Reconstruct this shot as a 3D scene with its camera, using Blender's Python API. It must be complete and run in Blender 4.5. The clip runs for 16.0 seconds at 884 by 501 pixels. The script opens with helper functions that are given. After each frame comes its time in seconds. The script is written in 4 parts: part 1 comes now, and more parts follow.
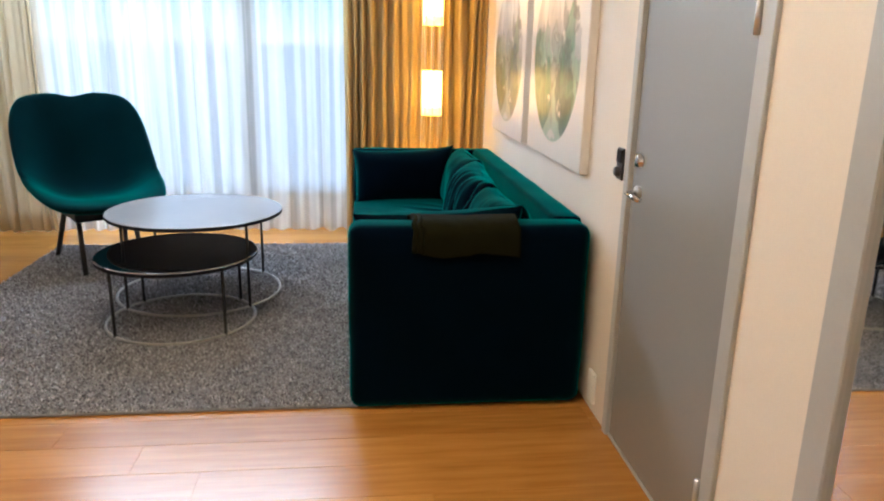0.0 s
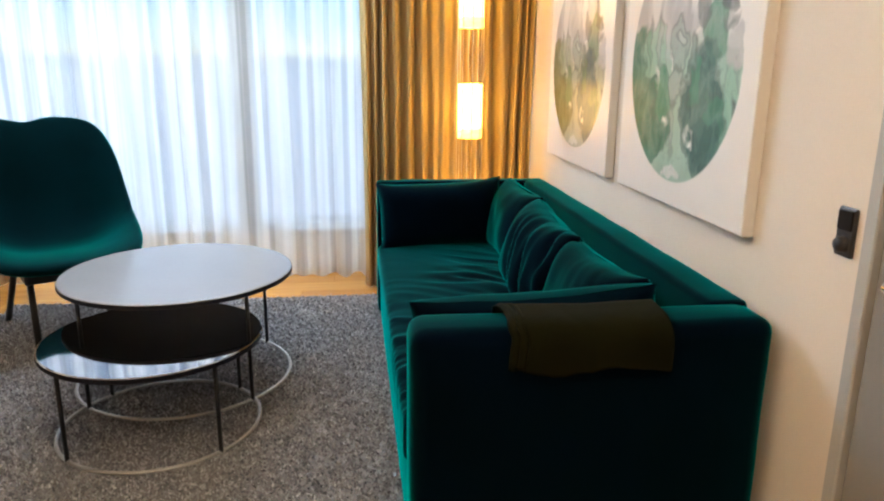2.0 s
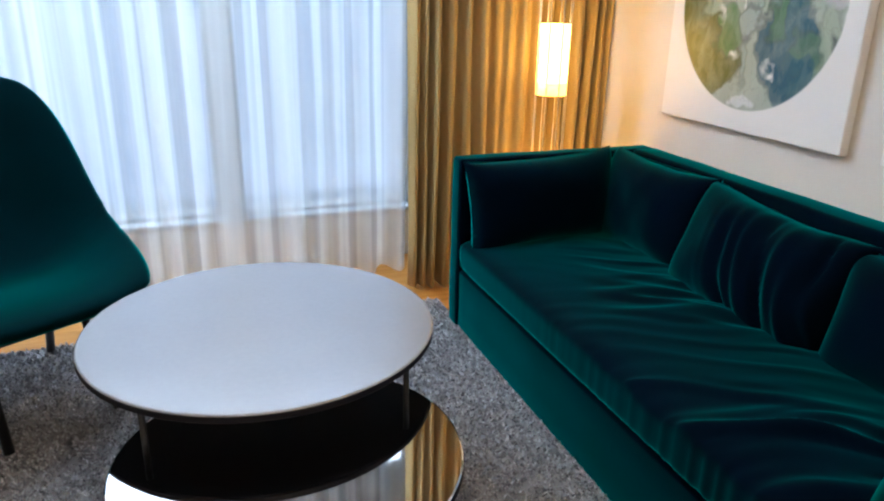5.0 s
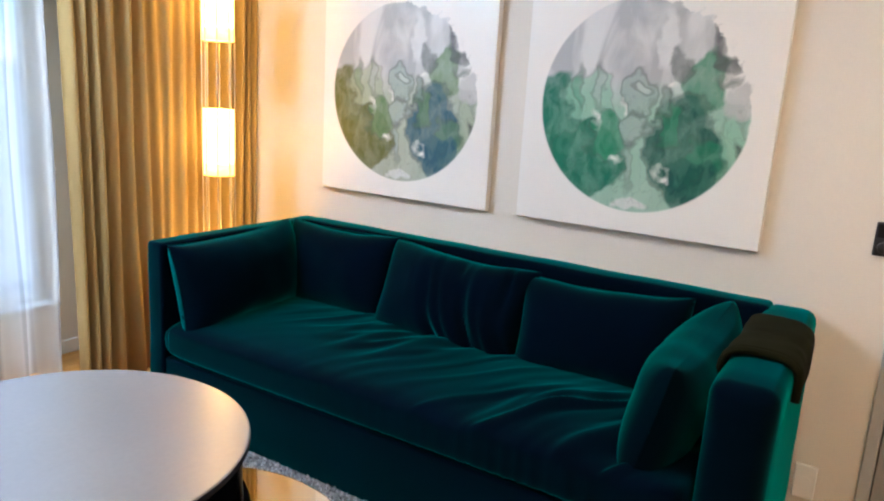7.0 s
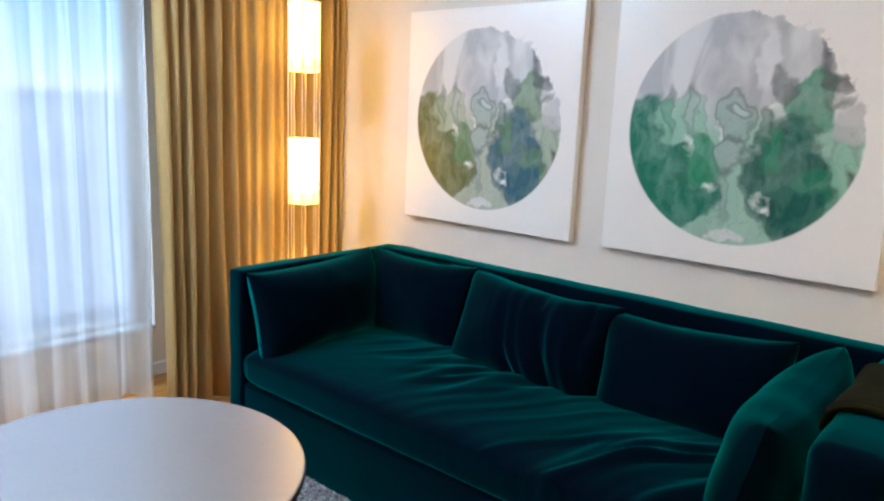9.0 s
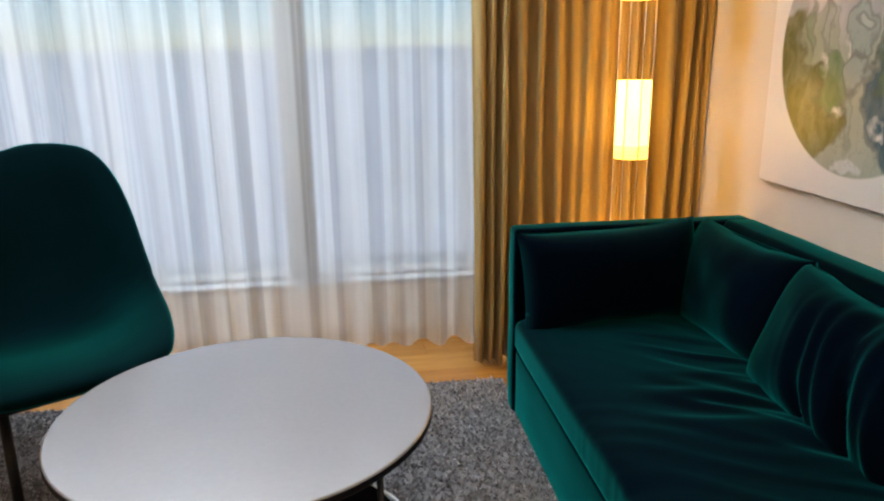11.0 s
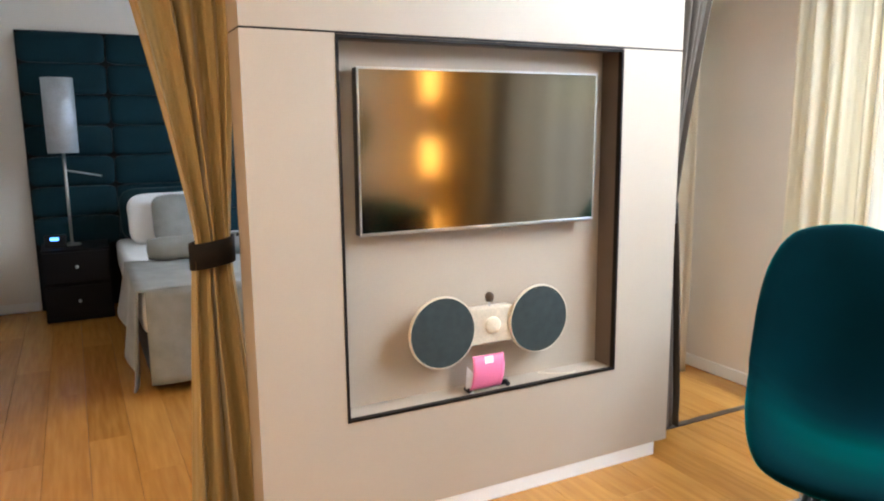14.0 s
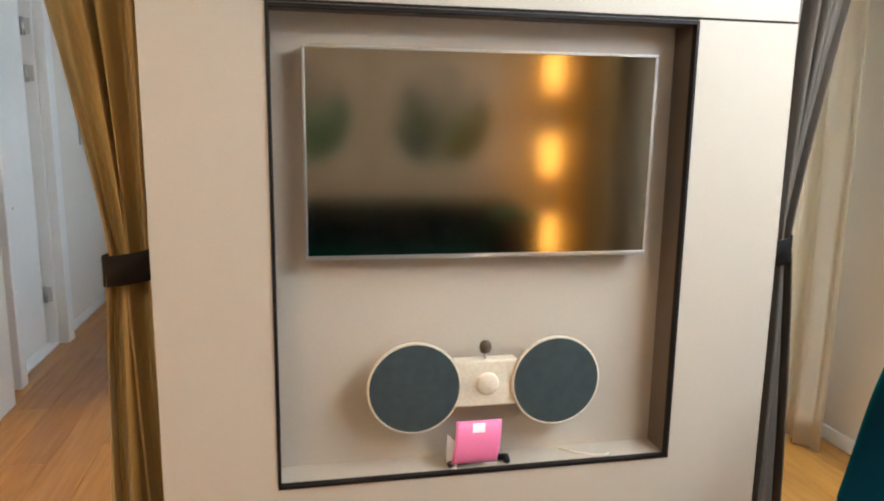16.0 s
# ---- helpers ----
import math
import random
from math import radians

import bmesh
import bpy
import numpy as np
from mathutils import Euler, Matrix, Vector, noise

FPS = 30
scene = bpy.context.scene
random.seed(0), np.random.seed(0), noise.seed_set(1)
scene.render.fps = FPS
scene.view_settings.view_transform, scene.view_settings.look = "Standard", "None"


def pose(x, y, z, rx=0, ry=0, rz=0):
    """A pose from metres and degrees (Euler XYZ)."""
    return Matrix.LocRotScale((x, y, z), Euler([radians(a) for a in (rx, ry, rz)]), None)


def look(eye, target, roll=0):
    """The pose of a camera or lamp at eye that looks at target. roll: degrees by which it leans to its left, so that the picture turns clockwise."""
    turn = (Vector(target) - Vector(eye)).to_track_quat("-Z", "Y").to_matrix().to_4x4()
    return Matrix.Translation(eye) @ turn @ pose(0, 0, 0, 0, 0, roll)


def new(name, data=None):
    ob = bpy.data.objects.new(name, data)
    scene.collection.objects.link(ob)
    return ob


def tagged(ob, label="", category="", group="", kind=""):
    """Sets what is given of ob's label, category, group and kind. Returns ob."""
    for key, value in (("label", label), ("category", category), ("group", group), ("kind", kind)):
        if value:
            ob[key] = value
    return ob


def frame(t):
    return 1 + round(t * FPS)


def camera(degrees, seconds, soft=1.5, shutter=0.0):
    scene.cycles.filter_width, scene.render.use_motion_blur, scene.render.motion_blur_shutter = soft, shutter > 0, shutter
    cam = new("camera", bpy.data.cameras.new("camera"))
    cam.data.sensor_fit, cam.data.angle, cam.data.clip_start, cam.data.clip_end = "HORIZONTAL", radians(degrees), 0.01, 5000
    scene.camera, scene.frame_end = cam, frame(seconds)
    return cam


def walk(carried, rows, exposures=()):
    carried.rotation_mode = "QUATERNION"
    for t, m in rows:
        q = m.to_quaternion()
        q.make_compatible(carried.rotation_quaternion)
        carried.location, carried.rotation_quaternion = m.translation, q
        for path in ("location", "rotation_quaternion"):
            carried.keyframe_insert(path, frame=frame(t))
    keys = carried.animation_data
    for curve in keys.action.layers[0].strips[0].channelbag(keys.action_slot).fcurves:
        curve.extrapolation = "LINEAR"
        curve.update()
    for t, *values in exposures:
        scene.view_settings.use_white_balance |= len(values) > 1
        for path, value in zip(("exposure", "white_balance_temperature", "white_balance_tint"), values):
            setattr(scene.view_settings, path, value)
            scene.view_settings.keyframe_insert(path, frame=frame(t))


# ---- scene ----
cam = camera(63.5, 16.0, soft=2.1)
PATH = [
    (0, (0.147, 0.065, 1.455), (0.369, 1.982, 0.929), 1.3),
    (0.5, (0.113, 0.267, 1.45), (0.312, 2.198, 0.969), 1.8),
    (1, (0.11, 0.546, 1.466), (0.242, 2.487, 1.001), 2.7),
    (1.5, (0.012, 0.841, 1.472), (0.183, 2.773, 0.985), 1.2),
    (2, (-0.043, 1.132, 1.453), (0.199, 3.053, 0.951), 0.5),
    (2.5, (-0.063, 1.415, 1.46), (0.171, 3.323, 0.907), 0.4),
    (3, (-0.195, 1.639, 1.442), (0.061, 3.52, 0.813), -0.0),
    (5.5, (-1.22, 2.598, 1.461), (-0.218, 4.209, 0.827), 2.2),
    (6, (-1.403, 2.709, 1.461), (0.017, 4.021, 0.951), 2.0),
    (6.5, (-1.621, 2.685, 1.471), (-0.026, 3.799, 1.007), 3.4),
    (7, (-1.783, 2.676, 1.487), (-0.119, 3.698, 1.057), 3.4),
    (7.5, (-1.862, 2.756, 1.503), (-0.136, 3.707, 1.16), 1.8),
    (8, (-1.862, 2.729, 1.518), (-0.144, 3.71, 1.222), 1.7),
    (10.5, (-0.798, 2.581, 1.459), (-0.17, 4.395, 0.897), -0.6),
    (11, (-0.547, 2.575, 1.462), (-0.293, 4.487, 0.933), -0.8),
    (11.5, (-0.41, 2.522, 1.455), (-0.778, 4.41, 0.908), -0.8),
    (12, (-0.363, 2.609, 1.428), (-1.309, 4.294, 0.911), -1.0),
    (12.5, (-0.147, 2.706, 1.442), (-1.584, 4.013, 0.964), -0.1),
    (13, (-0.158, 2.746, 1.46), (-1.77, 3.806, 0.937), -0.7),
    (13.5, (-0.216, 2.797, 1.474), (-1.926, 3.743, 1.047), -1.6),
    (14, (-0.356, 2.831, 1.514), (-2.11, 3.732, 1.182), -0.6),
    (14.5, (-0.442, 3.05, 1.532), (-2.255, 3.837, 1.224), 1.2),
    (15, (-0.564, 3.297, 1.541), (-2.423, 3.958, 1.215), 1.6),
    (15.5, (-0.695, 3.484, 1.529), (-2.585, 4.038, 1.182), 0.8),
    (16, (-0.715, 3.723, 1.534), (-2.644, 4.115, 1.178), 0.8),
]
walk(cam, [(t, look(eye, target, roll)) for t, eye, target, roll in PATH], [
    (0, 0.35, 5700, 9), (1, 0.35, 5800, 9), (2, 0.28, 6050, 9), (3, 0.2, 5650, 8), (5.5, 0.05, 5500, 8), (6, 0.15, 6150, 9), (6.5, 0.3, 5700, 10), (8, 0.3, 5500, 8),
    (10.5, -0.25, 5200, 10), (11.2, -0.35, 7200, 13), (12, -0.2, 7800, 16), (12.5, -0.08, 9000, 28), (13, 0.65, 9000, 25),
    (13.5, 0.85, 6800, 11), (14, 0.95, 5900, 9), (15.5, 0.92, 6000, 7), (16, 0.70, 6100, 7)])

# ---- light ----
world = bpy.data.worlds.new("world")
scene.world = world
world.use_nodes = True
wn = world.node_tree
sky = wn.nodes.new("ShaderNodeTexSky")
sky.sky_type, sky.sun_disc = "NISHITA", False
sky.sun_elevation, sky.sun_rotation = radians(38), radians(200)
sky.air_density, sky.dust_density = 1.0, 0.1
sky.ozone_density = 7.0
wn.links.new(sky.outputs[0], wn.nodes["Background"].inputs[0])
wn.nodes["Background"].inputs[1].default_value = 0.12
sun = new("sun", bpy.data.lights.new("sun", "SUN"))
sun.data.energy, sun.data.angle, sun.data.color = 1.0, radians(14), (1, 0.95, 0.88)
sun.matrix_world = look((-3.4, -9.4, 7.8), (0, 0, 0))


def sky_fill(name, at, wide, high, watts):
    """An added area lamp, out of view, standing in for light from the sky."""
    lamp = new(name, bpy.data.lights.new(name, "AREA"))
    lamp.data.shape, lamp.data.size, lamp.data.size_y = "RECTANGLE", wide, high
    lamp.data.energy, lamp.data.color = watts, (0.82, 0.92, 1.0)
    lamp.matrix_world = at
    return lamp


sky_fill("window_skylight", look((-1.0, 9.2, 5.2), (-1.0, 5.6, 0.9)), 4.5, 2.4, 250)
sky_fill("bedroom_skylight", look((-5.4, 9.2, 5.2), (-5.4, 5.6, 0.9)), 3.5, 2.4, 420)
# Unseen fill lamps inside, just under the ceiling, brightening both rooms.
sky_fill("living_room_fill", look((-1.20, 5.50, 2.60), (-1.35, 3.6, 0.5)), 2.1, 0.8, 110)
sky_fill("bedroom_fill", look((-4.8, 5.50, 2.60), (-4.8, 3.8, 0.4)), 2.2, 0.6, 55)
# Unseen warm fill: a hall light is inferred, lamp count and places are added.
CEILING_FILLS = [(0.25, 1.75), (-1.6, 1.6), (-0.6, -0.4), (-3.1, 0.3), (-0.75, 2.75)]
for dx, dy in CEILING_FILLS:
    dl = new("ceiling_fill", bpy.data.lights.new("ceiling_fill", "AREA"))
    dl.data.shape, dl.data.size = "DISK", 0.11
    dl.data.energy, dl.data.color = 15.5, (1.0, 0.76, 0.47)
    dl.matrix_world = pose(dx, dy, 2.636)


# ---- materials ----
def mat(name, colour, rough=0.6, metal=0.0, sheen=0.0, spec=0.5, var=0.12, scale=6.0, fine=90.0, bump=0.15, dist=0.002,
        stretch=(1, 1, 1), colour2=None, coat=0.0, space="Object"):
    """A surface with slow and fine variation in colour and relief."""
    m = bpy.data.materials.new(name)
    m.use_nodes = True
    n, l = m.node_tree.nodes, m.node_tree.links
    b = n["Principled BSDF"]
    tc, mp = n.new("ShaderNodeTexCoord"), n.new("ShaderNodeMapping")
    mp.inputs["Scale"].default_value = stretch
    l.new(tc.outputs[space], mp.inputs[0])
    big, small = n.new("ShaderNodeTexNoise"), n.new("ShaderNodeTexNoise")
    big.inputs["Scale"].default_value, small.inputs["Scale"].default_value = scale, fine
    big.inputs["Detail"].default_value, small.inputs["Detail"].default_value = 4, 3
    l.new(mp.outputs[0], big.inputs["Vector"])
    l.new(mp.outputs[0], small.inputs["Vector"])
    mix = n.new("ShaderNodeMix")
    mix.data_type = "RGBA"
    c2 = colour2 or tuple(c * (1 - 2.5 * var) for c in colour)
    mix.inputs[6].default_value, mix.inputs[7].default_value = (*colour, 1), (*c2, 1)
    add = n.new("ShaderNodeMath")
    add.operation = "MULTIPLY_ADD"
    l.new(small.outputs[0], add.inputs[0])
    add.inputs[1].default_value = 0.5
    l.new(big.outputs[0], add.inputs[2])
    ramp = n.new("ShaderNodeMapRange")
    ramp.inputs[1].default_value, ramp.inputs[2].default_value = 0.5, 1.0
    l.new(add.outputs[0], ramp.inputs[0])
    l.new(ramp.outputs[0], mix.inputs[0])
    l.new(mix.outputs[2], b.inputs["Base Color"])
    b.inputs["Roughness"].default_value, b.inputs["Metallic"].default_value = rough, metal
    b.inputs["Specular IOR Level"].default_value = spec
    b.inputs["Sheen Weight"].default_value, b.inputs["Sheen Roughness"].default_value = sheen, 0.3
    b.inputs["Coat Weight"].default_value, b.inputs["Coat Roughness"].default_value = coat, 0.12
    if bump:
        bp = n.new("ShaderNodeBump")
        bp.inputs["Strength"].default_value, bp.inputs["Distance"].default_value = bump, dist
        l.new(add.outputs[0], bp.inputs["Height"])
        l.new(bp.outputs[0], b.inputs["Normal"])
    return m


def bsdf(m):
    return m.node_tree.nodes["Principled BSDF"]


wall_paint = mat("wall_paint", (0.74, 0.68, 0.60), 0.75, var=0.03, scale=1.5, fine=180, bump=0.12)
white_paint = mat("white_paint", (0.80, 0.79, 0.76), 0.45, var=0.03, scale=3, fine=120, bump=0.05)
ceiling_paint = mat("ceiling_paint", (0.80, 0.78, 0.74), 0.85, var=0.02, bump=0.05)
taupe = mat("taupe_panel", (0.44, 0.365, 0.285), 0.55, var=0.04, scale=1.2, fine=220, bump=0.06)
# The panel's taupe darkened, to put the recess's shade into the colour.
taupe_shade = mat("niche_lining", (0.125, 0.088, 0.062), 0.55, var=0.06, scale=2, fine=200, bump=0.06)
dark_trim = mat("dark_trim", (0.012, 0.009, 0.008), 0.6, spec=0.15, bump=0.05)
velvet = mat("teal_velvet", (0.0, 0.0024, 0.0095), 0.9, sheen=0.84, spec=0.03, var=0.2, scale=3.5, fine=260, bump=0.25)
chair_velvet = mat("chair_velvet", (0.0, 0.0085, 0.012), 0.9, sheen=1.0, spec=0.03, var=0.18, scale=4, fine=260, bump=0.2)
for cloth in (velvet, chair_velvet):
    bsdf(cloth).inputs["Sheen Tint"].default_value = (0.0, 0.45, 0.43, 1)
    bsdf(cloth).inputs["Sheen Roughness"].default_value = 0.35
throw_wool = mat("throw_wool", (0.0075, 0.0080, 0.0018), 0.95, sheen=0.0, spec=0.1, scale=9, fine=300, bump=0.5, dist=0.004)
black_metal = mat("black_metal", (0.012, 0.012, 0.014), 0.4, metal=0.3, bump=0.03)
steel = mat("brushed_steel", (0.55, 0.54, 0.52), 0.3, metal=1.0, var=0.05, fine=250, bump=0.04)
chrome = mat("chrome", (0.75, 0.75, 0.76), 0.12, metal=1.0, var=0.02, bump=0.0)
door_grey = mat("door_grey", (0.27, 0.27, 0.265), 0.27, var=0.03, scale=1.2, fine=200, bump=0.04)
frame_grey = mat("frame_grey", (0.42, 0.43, 0.43), 0.35, var=0.03, bump=0.03)
table_light = mat("table_satin", (0.35, 0.34, 0.345), 0.26, metal=0.45, var=0.04, scale=2, fine=60, bump=0.02)
table_dark = mat("table_mirror", (0.62, 0.59, 0.57), 0.035, metal=1.0, var=0.03, bump=0.0)
table_edge = mat("table_edge", (0.006, 0.006, 0.011), 0.6, spec=0.15, bump=0.02)
drape_gold = mat("drape_cloth", (0.50, 0.36, 0.15), 0.85, sheen=0.25, spec=0.2, var=0.1, scale=3, fine=320, bump=0.25, stretch=(1, 1, 0.3))
drape_cream = mat("cream_drape", (0.80, 0.73, 0.58), 0.85, sheen=0.15, spec=0.2, var=0.05, scale=3, fine=320, bump=0.2, stretch=(1, 1, 0.3))
# The divider's brown cloth again, with its backlit shade put into the colour.
drape_shaded = mat("divider_drape_shaded", (0.125, 0.10, 0.08), 0.9, sheen=0.05, spec=0.2, var=0.12, scale=3, fine=320, bump=0.25, stretch=(1, 1, 0.3))
drape_brown = mat("divider_drape", (0.36, 0.245, 0.095), 0.85, sheen=0.3, spec=0.2, var=0.12, scale=3, fine=320, bump=0.25, stretch=(1, 1, 0.3))


def let_light_through(m, share, colour):
    """Thin cloth: part of the light comes through from behind."""
    n, l = m.node_tree.nodes, m.node_tree.links
    tl, mx = n.new("ShaderNodeBsdfTranslucent"), n.new("ShaderNodeMixShader")
    tl.inputs[0].default_value = (*colour, 1)
    mx.inputs[0].default_value = share
    l.new(n["Principled BSDF"].outputs[0], mx.inputs[1])
    l.new(tl.outputs[0], mx.inputs[2])
    l.new(mx.outputs[0], n["Material Output"].inputs[0])


let_light_through(drape_cream, 0.50, (0.85, 0.76, 0.60))
tie_dark = mat("tie_band", (0.010, 0.008, 0.007), 0.75, spec=0.15, bump=0.1)
canvas_side = mat("canvas_white", (0.80, 0.77, 0.73), 0.5, var=0.03, fine=400, bump=0.1)
headboard_teal = mat("headboard_teal", (0.002, 0.024, 0.034), 0.8, sheen=0.25, spec=0.2, bump=0.15)
black_wood = mat("black_wood", (0.006, 0.005, 0.006), 0.55, spec=0.15, bump=0.05)
linen = mat("white_linen", (0.80, 0.80, 0.80), 0.85, sheen=0.1, var=0.04, fine=300, bump=0.15)
grey_cloth = mat("grey_cloth", (0.27, 0.27, 0.25), 0.9, sheen=0.2, scale=8, fine=300, bump=0.3)
silver_shade = mat("silver_shade", (0.50, 0.53, 0.57), 0.45, metal=0.3, bump=0.05)
pink_card = mat("pink_card", (0.75, 0.17, 0.32), 0.55, var=0.04, bump=0.04)
white_card = mat("white_card", (0.82, 0.78, 0.76), 0.6, bump=0.03)
speaker_cloth = mat("speaker_cloth", (0.030, 0.042, 0.042), 0.9, scale=30, fine=600, bump=0.6, dist=0.002)
champagne = mat("champagne_metal", (0.78, 0.66, 0.50), 0.35, metal=0.15, bump=0.03)
switch_black = mat("switch_black", (0.03, 0.027, 0.027), 0.35, bump=0.02)
frame_alu = mat("window_frame_grey", (0.42, 0.45, 0.48), 0.5, bump=0.03)
strip_brown = mat("strip_brown", (0.07, 0.04, 0.022), 0.5, bump=0.1)


def glowing(name, colour, strength, base):
    m = mat(name, base, 0.8, bump=0.05)
    b = bsdf(m)
    b.inputs["Emission Color"].default_value = (*colour, 1)
    b.inputs["Emission Strength"].default_value = strength
    return m


lamp_glow = glowing("lit_shade", (1.0, 0.54, 0.10), 9.0, (0.8, 0.72, 0.55))
lamp_rim = glowing("lit_shade_rim", (1.0, 0.46, 0.07), 5.0, (0.8, 0.72, 0.55))
clock_blue = glowing("clock_digits", (0.1, 0.35, 1.0), 3.0, (0.1, 0.2, 0.6))


def wood_floor(name, a, b2, rough):
    """Oiled boards; each board has its own tone and grain along x."""
    m = bpy.data.materials.new(name)
    m.use_nodes = True
    n, l = m.node_tree.nodes, m.node_tree.links
    b = n["Principled BSDF"]
    tc, mp, inf = n.new("ShaderNodeTexCoord"), n.new("ShaderNodeMapping"), n.new("ShaderNodeObjectInfo")
    geo = n.new("ShaderNodeNewGeometry")
    mp.inputs["Scale"].default_value = (0.7, 9, 9)
    comb = n.new("ShaderNodeCombineXYZ")
    tot = n.new("ShaderNodeMath")
    tot.operation = "ADD"
    l.new(inf.outputs["Random"], tot.inputs[0])
    l.new(geo.outputs["Random Per Island"], tot.inputs[1])
    mul = n.new("ShaderNodeMath")
    mul.operation, mul.inputs[1].default_value = "MULTIPLY", 37
    l.new(tot.outputs[0], mul.inputs[0])
    for i in range(3):
        l.new(mul.outputs[0], comb.inputs[i])
    l.new(tc.outputs["Object"], mp.inputs[0])
    l.new(comb.outputs[0], mp.inputs["Location"])
    grain, ring = n.new("ShaderNodeTexNoise"), n.new("ShaderNodeTexWave")
    grain.inputs["Scale"].default_value, grain.inputs["Detail"].default_value = 5, 6
    ring.wave_type, ring.bands_direction = "BANDS", "Y"
    ring.inputs["Scale"].default_value, ring.inputs["Distortion"].default_value, ring.inputs["Detail"].default_value = 0.5, 9, 3
    l.new(mp.outputs[0], grain.inputs[0])
    l.new(mp.outputs[0], ring.inputs[0])
    mix = n.new("ShaderNodeMix")
    mix.data_type = "RGBA"
    mix.inputs[6].default_value, mix.inputs[7].default_value = (*a, 1), (*b2, 1)
    f1 = n.new("ShaderNodeMath")
    f1.operation, f1.inputs[1].default_value = "MULTIPLY_ADD", 0.10
    l.new(ring.outputs["Fac"], f1.inputs[0])
    l.new(grain.outputs[0], f1.inputs[2])
    f2 = n.new("ShaderNodeMath")
    f2.operation, f2.inputs[1].default_value = "MULTIPLY_ADD", 0.45
    frac = n.new("ShaderNodeMath")
    frac.operation = "FRACT"
    l.new(tot.outputs[0], frac.inputs[0])
    l.new(frac.outputs[0], f2.inputs[0])
    l.new(f1.outputs[0], f2.inputs[2])
    rg = n.new("ShaderNodeMapRange")
    rg.inputs[1].default_value, rg.inputs[2].default_value = 0.40, 1.10
    l.new(f2.outputs[0], rg.inputs[0])
    l.new(rg.outputs[0], mix.inputs[0])
    l.new(mix.outputs[2], b.inputs["Base Color"])
    b.inputs["Roughness"].default_value = rough
    bp = n.new("ShaderNodeBump")
    bp.inputs["Strength"].default_value, bp.inputs["Distance"].default_value = 0.12, 0.001
    l.new(f1.outputs[0], bp.inputs["Height"])
    l.new(bp.outputs[0], b.inputs["Normal"])
    return m


oak = wood_floor("oiled_oak", (0.48, 0.222, 0.045), (0.31, 0.130, 0.022), 0.25)


def sheer_cloth():
    """Thin white voile: part of the light goes straight through, the rest is scattered."""
    m = bpy.data.materials.new("white_voile")
    m.use_nodes = True
    n, l = m.node_tree.nodes, m.node_tree.links
    n.remove(n["Principled BSDF"])
    tr, tl, df = n.new("ShaderNodeBsdfTransparent"), n.new("ShaderNodeBsdfTranslucent"), n.new("ShaderNodeBsdfDiffuse")
    tl.inputs[0].default_value, df.inputs[0].default_value = (0.80, 0.82, 0.84, 1), (0.86, 0.79, 0.66, 1)
    tc, mp, nz = n.new("ShaderNodeTexCoord"), n.new("ShaderNodeMapping"), n.new("ShaderNodeTexNoise")
    mp.inputs["Scale"].default_value = (5, 0.2, 0.05)
    nz.inputs["Scale"].default_value, nz.inputs["Detail"].default_value = 2.0, 3
    l.new(tc.outputs["Object"], mp.inputs[0])
    l.new(mp.outputs[0], nz.inputs[0])
    rg = n.new("ShaderNodeMapRange")
    rg.inputs[1].default_value, rg.inputs[2].default_value = 0.3, 0.7
    rg.inputs[3].default_value, rg.inputs[4].default_value = 0.42, 0.62
    l.new(nz.outputs[0], rg.inputs[0])
    # Grey upright streaks in the colour imitate the darker look of the folds.
    mp2, nz2, fold_shade = n.new("ShaderNodeMapping"), n.new("ShaderNodeTexNoise"), n.new("ShaderNodeValToRGB")
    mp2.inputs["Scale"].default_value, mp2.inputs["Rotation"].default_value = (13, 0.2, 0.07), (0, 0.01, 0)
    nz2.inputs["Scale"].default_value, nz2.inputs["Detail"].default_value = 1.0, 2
    fold_shade.color_ramp.elements[0].position, fold_shade.color_ramp.elements[1].position = 0.40, 0.49
    fold_shade.color_ramp.elements[0].color, fold_shade.color_ramp.elements[1].color = (0.36, 0.39, 0.44, 1), (0.92, 0.93, 0.94, 1)
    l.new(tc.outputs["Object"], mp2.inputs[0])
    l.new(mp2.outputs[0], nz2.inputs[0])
    l.new(nz2.outputs[0], fold_shade.inputs[0])
    l.new(fold_shade.outputs[0], tl.inputs[0])
    m1, m2 = n.new("ShaderNodeMixShader"), n.new("ShaderNodeMixShader")
    m1.inputs[0].default_value = 0.46
    l.new(tl.outputs[0], m1.inputs[1])
    l.new(df.outputs[0], m1.inputs[2])
    l.new(rg.outputs[0], m2.inputs[0])
    l.new(m1.outputs[0], m2.inputs[1])
    l.new(tr.outputs[0], m2.inputs[2])
    l.new(m2.outputs[0], n["Material Output"].inputs[0])
    return m


voile = sheer_cloth()


def clear_glass():
    m = bpy.data.materials.new("window_glass")
    m.use_nodes = True
    b = bsdf(m)
    b.inputs["Base Color"].default_value = (0.96, 0.98, 0.98, 1)
    b.inputs["Roughness"].default_value, b.inputs["Transmission Weight"].default_value, b.inputs["IOR"].default_value = 0.0, 1.0, 1.02
    return m


glass = clear_glass()
screen_glass = mat("screen_glass", (0.195, 0.150, 0.098), 0.105, metal=1.0, var=0.01, bump=0.0)
mirror_glass = mat("mirror_glass", (0.9, 0.92, 0.92), 0.02, metal=1.0, var=0.0, bump=0.0)


